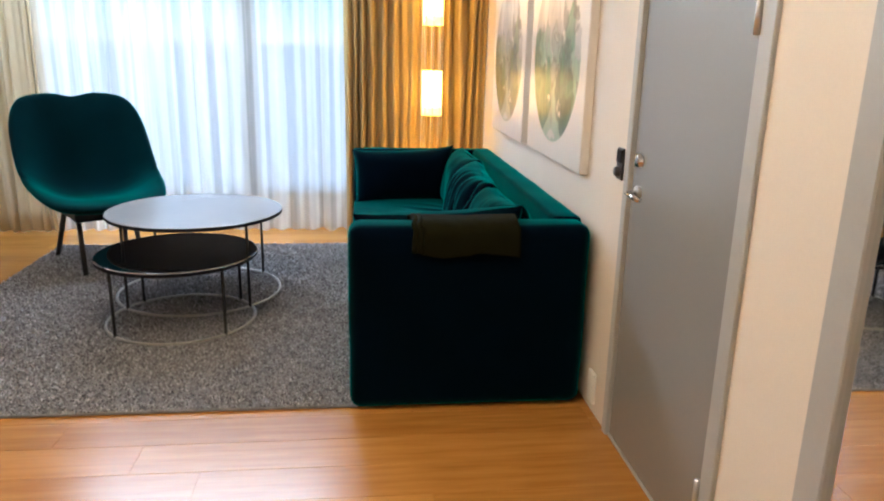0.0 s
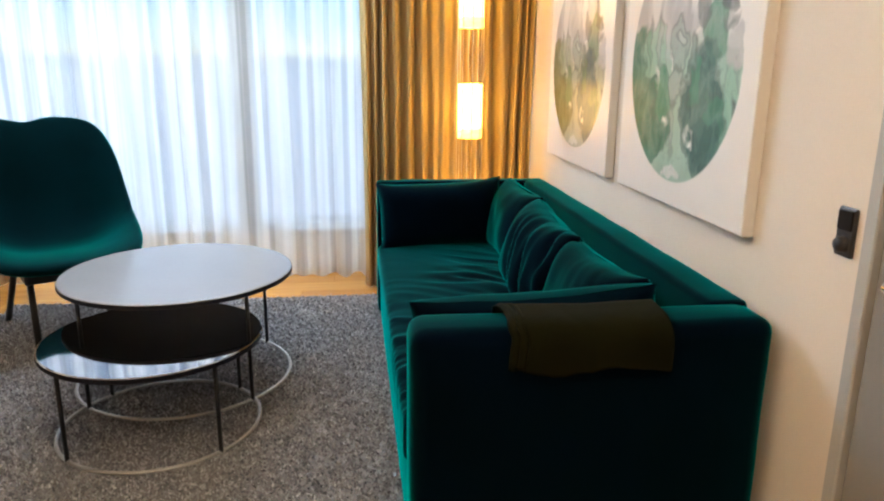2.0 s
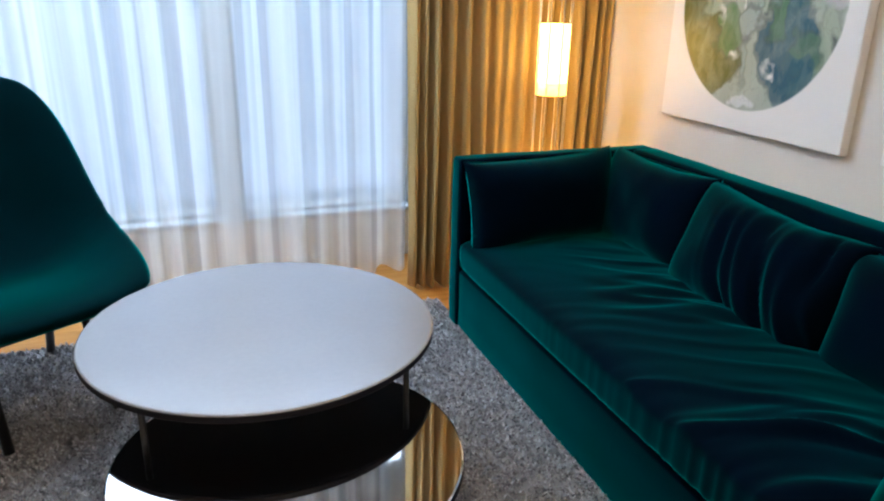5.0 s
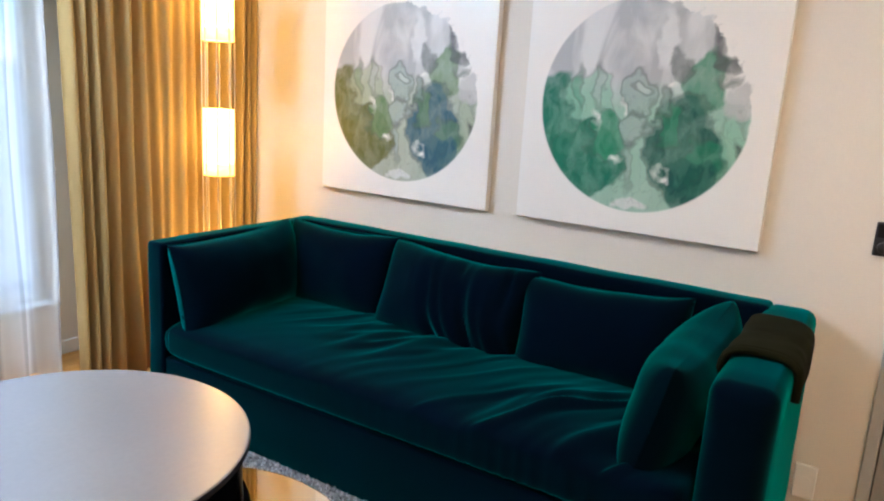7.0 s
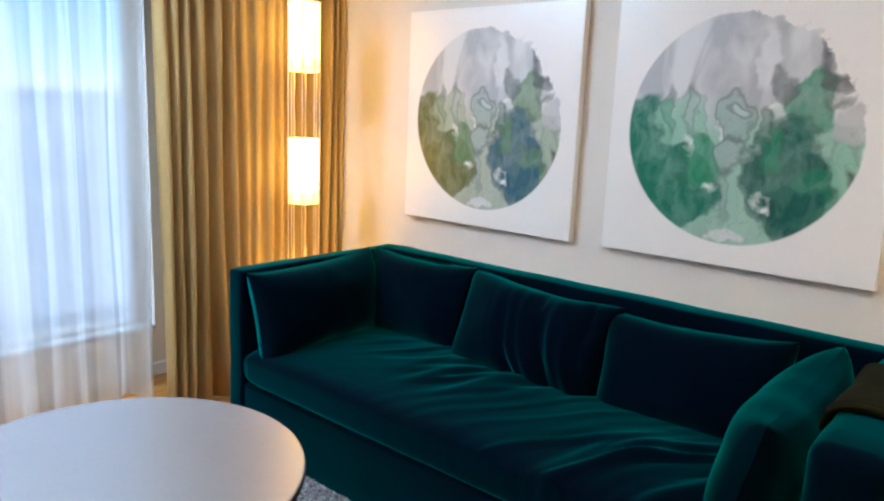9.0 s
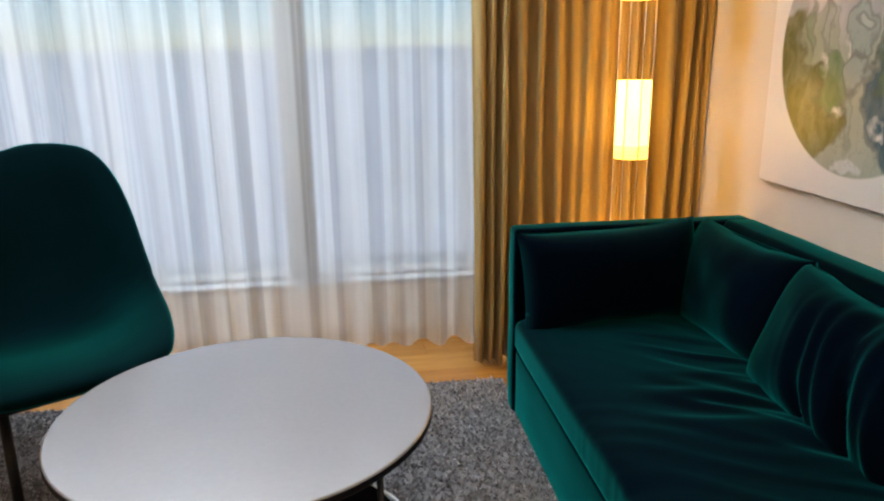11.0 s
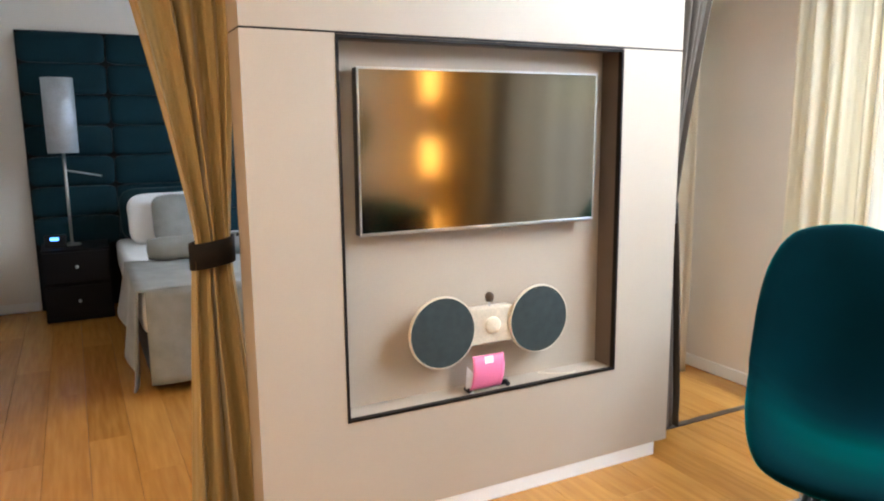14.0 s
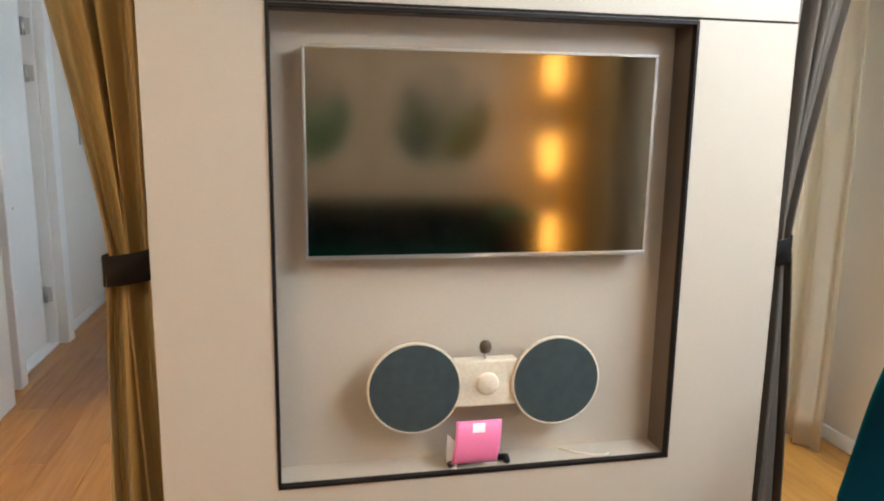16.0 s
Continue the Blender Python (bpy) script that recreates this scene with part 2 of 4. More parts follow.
def art_paint(name, left, right, mid, pale):
    """Ink washes in a round field on white canvas: pale grey above, wet green pools with dark tide lines below. Object x across, z up, radius 0.425."""
    m = bpy.data.materials.new(name)
    m.use_nodes = True
    n, l = m.node_tree.nodes, m.node_tree.links
    b = n["Principled BSDF"]

    def put(k, i, v):
        if isinstance(v, (int, float, tuple)):
            k.inputs[i].default_value = v
        else:
            l.new(v, k.inputs[i])

    def calc(op, *args):
        k = n.new("ShaderNodeMath")
        k.operation = op
        for i, v in enumerate(args):
            put(k, i, v)
        return k.outputs[0]

    def vec(op, *args):
        k = n.new("ShaderNodeVectorMath")
        k.operation = op
        for i, v in enumerate(args):
            put(k, i, v)
        return k

    def mixed(f, c1, c2):
        k = n.new("ShaderNodeMix")
        k.data_type = "RGBA"
        put(k, 0, f)
        for i, c in ((6, c1), (7, c2)):
            put(k, i, (*c, 1) if isinstance(c, tuple) else c)
        return k.outputs[2]

    def ranged(v, a, c, lo=0.0, hi=1.0):
        k = n.new("ShaderNodeMapRange")
        for i, x in enumerate((v, a, c, lo, hi)):
            put(k, i, x)
        return k.outputs[0]

    tc = n.new("ShaderNodeTexCoord")
    flat = vec("MULTIPLY", tc.outputs["Object"], (1 / 0.425, 0.0, 1 / 0.425)).outputs[0]

    def cloud(scale, detail, seed, dist=0.0, tall=1.0):
        at = vec("MULTIPLY_ADD", flat, (1.0, 1.0, tall), (seed, seed * 0.7, seed * 1.3)).outputs[0]
        k = n.new("ShaderNodeTexNoise")
        k.inputs["Scale"].default_value, k.inputs["Detail"].default_value, k.inputs["Distortion"].default_value = scale, detail, dist
        l.new(at, k.inputs["Vector"])
        return k

    def warp(scale, amount, seed, p):
        off = vec("MULTIPLY_ADD", cloud(scale, 2, seed).outputs["Color"], (amount, 0.0, amount), (-amount / 2, 0.0, -amount / 2)).outputs[0]
        return vec("ADD", p, off).outputs[0]

    wet = warp(10.0, 0.09, 4.0, warp(3.2, 0.42, 2.0, flat))
    tone = ranged(cloud(9.0, 4, 7.0, 0.6, 0.7).outputs[0], 0.36, 0.64)
    bleed = ranged(cloud(4.0, 3, 12.0, 1.2, 0.6).outputs[0], 0.48, 0.55)
    sep = n.new("ShaderNodeSeparateXYZ")
    l.new(flat, sep.inputs[0])
    x, z = sep.outputs[0], sep.outputs[2]
    radius = vec("LENGTH", flat).outputs["Value"]
    paper = (0.80, 0.77, 0.73)
    ink = (0.035, 0.045, 0.045)
    # pale grey wash of the upper half, with lighter runs
    streak = ranged(cloud(3.0, 3, 31.0, 0.8, 0.35).outputs[0], 0.40, 0.62)
    col = mixed(streak, (0.42, 0.43, 0.44), (0.66, 0.66, 0.65))
    col = mixed(calc("MULTIPLY", ranged(z, 0.25, -0.05), 0.75), col, pale)

    def wash(cx, cz, a, h, colour, alpha=0.9, rim=0.5, p=wet):
        """One pool of colour, paler where the pigment ran off, with a dark tide line round it."""
        nonlocal col
        q = vec("MULTIPLY", vec("SUBTRACT", p, (cx, 0.0, cz)).outputs[0], (1 / a, 0.0, 1 / h)).outputs[0]
        d = calc("MULTIPLY", calc("SUBTRACT", 1.0, vec("LENGTH", q).outputs["Value"]), min(a, h))
        col = mixed(calc("MULTIPLY", ranged(d, 0.0, 0.035), calc("MULTIPLY_ADD", tone, 0.25 * alpha, 0.75 * alpha)), col, colour)
        if rim:
            col = mixed(calc("MULTIPLY", ranged(calc("ABSOLUTE", calc("SUBTRACT", d, 0.012)), 0.024, 0.004), 0.62 * rim), col, ink)

    wash(0.98, 0.42, 0.34, 0.44, paper, 1.0, 0.0)
    wash(0.22, 0.62, 0.10, 0.30, (0.70, 0.70, 0.69), 0.9, 0.0)
    wash(-0.84, -0.25, 0.26, 0.62, left, 1.0, 0.0)
    wash(-0.50, 0.02, 0.28, 0.26, pale, 0.8, 0.35)
    wash(-0.62, 0.14, 0.07, 0.20, mid, 0.6, 0.6)
    wash(-0.42, 0.12, 0.06, 0.20, (0.40, 0.43, 0.42), 0.6, 0.55)
    wash(-0.48, -0.55, 0.38, 0.36, left, 1.0, 0.35)
    wash(-0.30, -0.28, 0.20, 0.26, mid, 0.9, 0.5)
    wash(0.55, 0.22, 0.22, 0.30, mid, 0.8, 0.0)
    wash(0.42, -0.36, 0.36, 0.50, right, 1.0, 0.6)
    wash(0.25, -0.16, 0.14, 0.26, mid, 0.8, 0.5)
    wash(0.62, -0.52, 0.20, 0.34, mid, 0.6, 0.45)
    wash(0.52, -0.72, 0.26, 0.26, right, 1.0, 0.0)
    wash(0.86, -0.32, 0.16, 0.34, pale, 0.85, 0.4)
    wash(0.86, 0.06, 0.17, 0.13, (0.50, 0.48, 0.48), 0.9, 0.0)
    wash(0.0, 0.14, 0.13, 0.20, (0.34, 0.42, 0.39), 0.9, 0.7)
    wash(0.02, 0.15, 0.07, 0.08, (0.50, 0.57, 0.53), 0.9, 0.7)
    wash(-0.04, -0.20, 0.13, 0.20, (0.34, 0.40, 0.38), 0.9, 0.7)
    wash(-0.08, -0.58, 0.07, 0.26, (0.30, 0.37, 0.34), 0.8, 0.5)
    wash(0.34, 0.36, 0.10, 0.16, (0.14, 0.16, 0.15), 0.9, 0.6)
    wash(0.20, 0.02, 0.06, 0.16, (0.20, 0.28, 0.25), 0.8, 0.7)
    # spiky dark strokes like firs
    wash(0.66, 0.56, 0.07, 0.26, (0.10, 0.10, 0.11), 0.95, 0.5)
    wash(0.76, 0.34, 0.16, 0.07, (0.10, 0.11, 0.11), 0.9, 0.5)
    wash(0.78, 0.22, 0.13, 0.05, (0.16, 0.18, 0.17), 0.8, 0.5)
    wash(0.90, -0.36, 0.05, 0.12, ink, 0.9, 0.0)
    # bare paper left between the pools
    wash(-0.22, -0.50, 0.085, 0.05, (0.78, 0.76, 0.72), 1.2, 0.0)
    wash(0.26, -0.62, 0.10, 0.05, (0.78, 0.76, 0.72), 1.2, 0.0)
    wash(-0.46, -0.16, 0.04, 0.12, (0.74, 0.73, 0.70), 1.1, 0.0)
    wash(0.26, 0.18, 0.05, 0.06, (0.78, 0.76, 0.72), 1.2, 0.0)
    wash(-0.12, 0.02, 0.035, 0.07, (0.78, 0.76, 0.72), 1.2, 0.0)
    wash(0.0, -0.97, 0.12, 0.10, (0.62, 0.64, 0.61), 1.1, 0.0)
    iso = calc("ABSOLUTE", calc("SUBTRACT", cloud(8.5, 2, 21.0, 0.3, 0.6).outputs[0], 0.5))
    col = mixed(calc("MULTIPLY", calc("MULTIPLY", ranged(iso, 0.020, 0.004), 0.16), ranged(z, 0.20, -0.05)), col, ink)
    col = mixed(calc("MULTIPLY", calc("MULTIPLY", bleed, 0.12), ranged(z, 0.30, 0.05)), col, pale)
    edge = calc("ADD", radius, calc("MULTIPLY", ranged(cloud(9.0, 2, 41.0).outputs[0], 0.3, 0.7), calc("MULTIPLY", ranged(calc("ADD", x, z), 0.7, 1.2), 0.10)))
    col = mixed(ranged(edge, 1.005, 0.985), paper, col)
    l.new(col, b.inputs["Base Color"])
    b.inputs["Roughness"].default_value, b.inputs["Specular IOR Level"].default_value = 0.6, 0.10
    b.inputs["Coat Weight"].default_value, b.inputs["Coat Roughness"].default_value = 1.0, 0.28
    return m


ink_olive = art_paint("olive_ink_wash", (0.105, 0.115, 0.015), (0.010, 0.085, 0.13), (0.09, 0.20, 0.06), (0.36, 0.41, 0.29))
ink_green = art_paint("green_ink_wash", (0.0, 0.145, 0.082), (0.0, 0.080, 0.062), (0.008, 0.21, 0.095), (0.28, 0.50, 0.37))


# ---- mesh helpers ----
def finish(bm, name, material, smooth=True):
    me = bpy.data.meshes.new(name)
    bm.normal_update()
    bm.to_mesh(me)
    bm.free()
    me.materials.append(material)
    if smooth:
        for p in me.polygons:
            p.use_smooth = True
    return me


def part(name, bm, material, parent=None, label="", smooth=False, at=None):
    ob = new(name, finish(bm, name, material, smooth))
    if at is not None:
        ob.matrix_basis = at
    if parent is not None:
        ob.parent = parent
    if label:
        ob["label"] = label
    return ob


def thing(name, at, label, category, group="", kind=""):
    ob = new(name)
    ob.matrix_basis = at
    ob.empty_display_size = 0.1
    return tagged(ob, label, category, group, kind)


def box(lo, hi, bevel=0.0, segs=2, bm=None):
    own = bm is None
    bm = bm or bmesh.new()
    made = bmesh.ops.create_cube(bm, size=1)["verts"]
    for v in made:
        v.co = Vector([lo[i] + (v.co[i] + 0.5) * (hi[i] - lo[i]) for i in range(3)])
    if bevel:
        es = list({e for v in made for e in v.link_edges})
        bmesh.ops.bevel(bm, geom=es, offset=bevel, segments=segs, profile=0.5, affect="EDGES")
    return bm


def tube(points, r, sides=10, bm=None, closed=False):
    """A round bar along points."""
    bm = bm or bmesh.new()
    pts = [Vector(p) for p in points]
    k = len(pts)
    rings = []
    for i, p in enumerate(pts):
        a, b = (pts[i - 1] if i or closed else p), (pts[(i + 1) % k] if i < k - 1 or closed else p)
        t = (b - a).normalized()
        u = t.cross(Vector((0, 0, 1)) if abs(t.z) < 0.9 else Vector((1, 0, 0))).normalized()
        w = t.cross(u)
        rings.append([bm.verts.new(p + r * (math.cos(2 * math.pi * j / sides) * u + math.sin(2 * math.pi * j / sides) * w)) for j in range(sides)])
    for i in range(k if closed else k - 1):
        a, b = rings[i], rings[(i + 1) % k]
        for j in range(sides):
            bm.faces.new((a[j], a[(j + 1) % sides], b[(j + 1) % sides], b[j]))
    if not closed:
        bm.faces.new(rings[0][::-1])
        bm.faces.new(rings[-1])
    return bm


def lathe(profile, sides=48, bm=None, axis="z", centre=(0, 0, 0)):
    """A turned body from (radius, height) pairs; closed at radius 0."""
    bm = bm or bmesh.new()
    rings = []
    for r, h in profile:
        ring = []
        for j in range(sides if r > 1e-6 else 1):
            a = 2 * math.pi * j / sides
            p = (r * math.cos(a), r * math.sin(a), h)
            if axis == "x":
                p = (h, r * math.cos(a), r * math.sin(a))
            ring.append(bm.verts.new(Vector(p) + Vector(centre)))
        rings.append(ring)
    for a, b in zip(rings, rings[1:]):
        for j in range(sides):
            va = a[j % len(a)], a[(j + 1) % len(a)]
            vb = b[j % len(b)], b[(j + 1) % len(b)]
            f = []
            for v in (va[0], va[1], vb[1], vb[0]):
                if v not in f:
                    f.append(v)
            if len(f) > 2:
                bm.faces.new(f)
    return bm


def sheet(nu, nv, place, bm=None):
    """A grid of faces with corners at place(u, v), u and v from 0 to 1."""
    bm = bm or bmesh.new()
    vs = [[bm.verts.new(place(i / nu, j / nv)) for j in range(nv + 1)] for i in range(nu + 1)]
    for i in range(nu):
        for j in range(nv):
            bm.faces.new((vs[i][j], vs[i + 1][j], vs[i + 1][j + 1], vs[i][j + 1]))
    return bm


def cushion_mesh(w, d, h, puff=0.5, wrinkle=0.012, seed=0.0, cuts=28, round_=4.0, sag=0.0):
    """A soft filled box w x d x h round its centre with plump faces, seams and creases."""
    bm = bmesh.new()
    bmesh.ops.create_cube(bm, size=2)
    bmesh.ops.subdivide_edges(bm, edges=bm.edges[:], cuts=cuts, use_grid_fill=True)
    for v in bm.verts:
        x, y, z = v.co
        k = (abs(x) ** round_ + abs(y) ** round_ + abs(z) ** round_) ** (1 / round_)
        x, y, z = x / k, y / k, z / k
        edge = max(0.0, (1 - abs(x) ** 3)) * max(0.0, (1 - abs(y) ** 3))
        zz = z * (1 - puff + puff * edge ** 0.5)
        p = Vector((x * w / 2, y * d / 2, zz * h / 2))
        q = Vector((p.x * 3 + seed, p.y * 3 - seed, p.z * 3 + 2 * seed))
        wr = noise.noise(Vector((q.x * 1.2 + 0.8 * noise.noise(q * 1.5), q.y * 4.5, q.z))) + 0.5 * noise.noise(q * 4)
        p += Vector((x * 0.4, y * 0.4, math.copysign(1, z) * edge)) * wrinkle * wr
        p.z -= sag * edge
        v.co = p
    return bm


def pillow_mesh(w, h, t, wrinkle=0.01, seed=0.0, n=40, crease=0.0):
    """A stuffed cover with eared corners and drawn-in edges, w x h in its own plane and t thick, with creases running across it."""
    bm = bmesh.new()

    def face(side):
        def place(u, v):
            x, y = 2 * u - 1, 2 * v - 1
            px = x * w / 2 * (1 - 0.055 * (1 - y * y))
            py = y * h / 2 * (1 - 0.11 * (1 - x * x))
            fat = max(0.0, (1 - abs(x) ** 3.2) * (1 - abs(y) ** 3.2)) ** 0.46
            q = Vector((px * 4 + seed, py * 4 - seed, side * 3 + seed))
            soft = noise.noise(q) + 0.5 * noise.noise(q * 2.3)
            bend = px * 13 + 4.0 * py + 0.9 * noise.noise(q * 0.8)
            fold = (1 - abs(math.sin(bend * 1.35 + seed))) ** 2.2 * (0.5 + noise.noise(Vector((bend * 0.6, py * 5, seed)))) * -1.5
            fold += 0.5 * noise.noise(Vector((bend * 1.6, py * 2, seed + 3)))
            z = side * (t / 2 * fat + fat * (wrinkle * soft + crease * fold * min(1.0, max(0.0, 0.6 + 2.2 * px / w))))
            return Vector((px + 0.4 * wrinkle * soft, py + 0.5 * wrinkle * noise.noise(q * 1.7), z))
        return place

    sheet(n, n, face(1), bm)
    k = len(bm.faces)
    sheet(n, n, face(-1), bm)
    bm.faces.ensure_lookup_table()
    for f in bm.faces[k:]:
        f.normal_flip()
    bmesh.ops.remove_doubles(bm, verts=bm.verts[:], dist=0.0006)
    return bm


def drape_mesh(p0, p1, z0, z1, depth, folds, seed=0.0, pinch=None, nu=220, nv=14, thick=0.0):
    """A hanging cloth between two points of the plan, with uneven pleats. pinch(h): how far it is drawn together at height h, as (from, to) shares."""
    rnd = random.Random(seed)
    a, b = Vector((*p0, 0)), Vector((*p1, 0))
    along = b - a
    side = Vector((-along.y, along.x, 0)).normalized()
    phases = [rnd.uniform(0, 6.28) for _ in range(4)]

    def place(u, v):
        z = z1 + (z0 - z1) * v
        lo, hi = pinch((z - z0) / (z1 - z0)) if pinch else (0, 1)
        uu = u + 0.012 * math.sin(2 * math.pi * (3.3 * u) + phases[2]) + 0.004 * math.sin(9 * v + 30 * u)
        wv = math.sin(2 * math.pi * folds * uu + phases[0] + 0.9 * math.sin(2 * math.pi * 2.3 * uu + phases[1]))
        wv = math.copysign(abs(wv) ** 0.75, wv)
        amp = depth * (0.65 + 0.35 * math.sin(2 * math.pi * 1.7 * uu + phases[3])) * (0.75 + 0.35 * v)
        skew = 0.012 * math.sin(4 * v + 17 * u + phases[1])
        p = a + along * (lo + (hi - lo) * u) + side * (amp * wv + 0.006 * math.sin(60 * u + 5 * v)) + along.normalized() * skew * v
        p.z = z + (0.006 * math.sin(2 * math.pi * folds * u) if v > 0.99 else 0)
        return p

    return sheet(nu, nv, place)


def solid(ob, thickness):
    m = ob.modifiers.new("thickness", "SOLIDIFY")
    m.thickness = thickness
    return ob


# ---- structure ----
WX, WY, HZ = 1.12, 6.28, 2.65          # sofa wall, window wall, ceiling height
XW, YS = -7.35, -1.5                   # bedroom headboard wall, wall behind the start


def structure(name, bm, material, label, category):
    return tagged(part(name, bm, material), label, category, kind="structure")


def joined(*boxes):
    bm = bmesh.new()
    for lo, hi in boxes:
        box(lo, hi, bm=bm)
    return bm


DY0, DY1, DZ = 1.77, 2.56, 2.10        # door opening in the sofa wall
structure("wall_east", joined(((WX, YS, 0), (WX + 0.15, DY0, HZ)), ((WX, DY1, 0), (WX + 0.15, WY, HZ)), ((WX, DY0, DZ), (WX + 0.15, DY1, HZ)),
                              ((WX + 0.11, DY0, 0), (WX + 0.15, DY1, DZ))),
          wall_paint, "warm off-white painted wall behind the sofa", "wall")
# window wall: two openings
A0, A1, B0, B1, S0, S1 = -2.75, 0.25, -6.6, -3.85, 0.29, 2.45
structure("wall_north", joined(((XW - 0.2, WY, 0), (B0, WY + 0.25, HZ)), ((B1, WY, 0), (A0, WY + 0.25, HZ)), ((A1, WY, 0), (WX + 0.15, WY + 0.25, HZ)),
                               ((A0, WY, 0), (A1, WY + 0.25, S0)), ((A0, WY, S1), (A1, WY + 0.25, HZ)),
                               ((B0, WY, 0), (B1, WY + 0.25, S0)), ((B0, WY, S1), (B1, WY + 0.25, HZ))),
          wall_paint, "cream painted window wall with low sills", "wall")
structure("wall_south", joined(((-4.6, YS - 0.15, 0), (WX + 0.15, YS, HZ))), wall_paint, "off-white painted hall end wall", "wall")
structure("wall_hall", joined(((-4.6, YS, 0), (-4.45, 2.205, HZ))), wall_paint, "off-white painted hall side wall", "wall")
structure("wall_west", joined(((XW - 0.2, 1.0, 0), (XW, WY, HZ))), wall_paint, "off-white painted bedroom wall behind the headboard", "wall")
structure("wall_bath", joined(((XW, 1.98, 0), (-5.85, 2.10, HZ)), ((-5.05, 1.98, 0), (-4.74, 2.10, HZ)), ((-4.74, 1.98, 0), (-4.6, 2.205, HZ)), ((-5.85, 1.98, 2.3), (-5.05, 2.10, HZ)),
                              ((XW, 0.85, 0), (-4.6, 1.0, HZ))),
          wall_paint, "white painted bedroom wall with a door opening", "wall")
structure("ceiling", joined(((XW - 0.2, YS - 0.15, HZ), (WX + 0.15, WY + 0.25, HZ + 0.15))), ceiling_paint, "plain white ceiling", "ceiling")
floor = structure("floor", joined(((XW - 0.2, YS - 0.15, -0.2), (WX + 0.15, WY + 0.25, -0.012))), strip_brown, "oiled oak plank floor", "floor")


def baseboard(name, lo, hi):
    structure(name, box(lo, hi, 0.004, 1), white_paint, "white painted skirting board", "skirting")


baseboard("baseboard", (B1, WY - 0.014, 0), (A0, WY, 0.075))
baseboard("baseboard", (A0, WY - 0.014, 0), (WX, WY, 0.075))
baseboard("baseboard", (XW, 2.10, 0), (XW + 0.014, 2.48, 0.08))
baseboard("baseboard", (-4.45, YS, 0), (-4.436, 2.205, 0.08))
baseboard("baseboard", (XW + 0.014, 2.10, 0), (-5.96, 2.114, 0.08))
structure("trim", box((-2.925, 2.2, 0.0005), (-2.885, WY - 0.02, 0.006), 0.002, 1), strip_brown, "dark floor joint strip under the room divider", "trim")


def window_unit(name, x0, x1, mullions):
    w = thing(name, pose(0, WY + 0.08, 0), "wide grey-framed window with clear panes", "window", kind="structure")
    for lo, hi in (((x0, 0, S0), (x1, 0.07, S0 + 0.02)), ((x0, 0, S1 - 0.06), (x1, 0.07, S1)),
                   ((x0, 0, S0 + 0.02), (x0 + 0.06, 0.07, S1 - 0.06)), ((x1 - 0.06, 0, S0 + 0.02), (x1, 0.07, S1 - 0.06))):
        part("window_frame", box(lo, hi, 0.005, 1), frame_alu, w)
    for m in mullions:
        part("mullion", box((m - 0.075, -0.01, S0 + 0.02), (m + 0.075, 0.08, S1 - 0.06), 0.006, 1), frame_alu, w)
    part("outer_ledge", box((x0 - 0.1, 0.18, 0.21), (x1 + 0.1, 0.46, 0.285), 0.006, 1), frame_alu, w, "pale grey outer ledge")
    part("window_sill", box((x0, -0.09, S0 - 0.02), (x1, -0.002, S0 + 0.004), 0.005, 1), frame_alu, w)
    edges = [x0 + 0.06] + [e for m in mullions for e in (m - 0.075, m + 0.075)] + [x1 - 0.06]
    for a, b in zip(edges[::2], edges[1::2]):
        p = part("pane", box((a, 0.03, S0 + 0.02), (b, 0.038, S1 - 0.06)), glass, w)
        p.visible_shadow = False
    return w


window_unit("window_1", A0, A1, [-0.80])
window_unit("window_2", B0, B1, [-5.3])

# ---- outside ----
# Pale blue emission stands in for haze and daylight on the land and woods.
grey_land = mat("haze_glow_land", (0.50, 0.54, 0.58), 0.95, var=0.08, scale=0.02, fine=0.4, bump=0.0)
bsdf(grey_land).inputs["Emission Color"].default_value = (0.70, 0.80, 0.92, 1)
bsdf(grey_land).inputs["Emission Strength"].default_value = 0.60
far_wood = mat("haze_glow_woods", (0.30, 0.35, 0.40), 0.95, var=0.2, scale=0.05, fine=0.6, bump=0.0)
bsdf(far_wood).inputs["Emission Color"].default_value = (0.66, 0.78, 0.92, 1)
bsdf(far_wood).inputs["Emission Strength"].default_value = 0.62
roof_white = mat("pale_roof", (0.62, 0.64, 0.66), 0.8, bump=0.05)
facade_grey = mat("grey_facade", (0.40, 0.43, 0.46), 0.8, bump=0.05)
# The building's walls and roof get a like added glow.
for self_lit in (facade_grey, roof_white):
    bsdf(self_lit).inputs["Emission Color"].default_value = (0.70, 0.80, 0.92, 1)
    bsdf(self_lit).inputs["Emission Strength"].default_value = 0.5
structure("ground", joined(((-2500, 6.6, -12.6), (2500, 3500, -12))), grey_land, "grey-blue open land below the window, with a glow for haze", "ground")


def hill_place(u, v):
    x = -1400 + 2800 * u
    h = 21.0 + 3.0 * noise.noise(Vector((x * 0.006, 0, 3))) + 1.2 * noise.noise(Vector((x * 0.05, 1, 3)))
    return Vector((x, 640 + 120 * v, -12 + h * math.sin(math.pi * min(1, v * 1.6) / 2)))


structure("backdrop", sheet(260, 6, hill_place), far_wood, "distant wooded ridge with a glow for haze", "backdrop")
shed = thing("low_building", pose(11, 62, -12), "low flat-roofed grey building with a pale roof and a haze glow", "building")
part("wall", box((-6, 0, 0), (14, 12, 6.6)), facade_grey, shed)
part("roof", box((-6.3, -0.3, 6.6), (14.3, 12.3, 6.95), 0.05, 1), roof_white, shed)

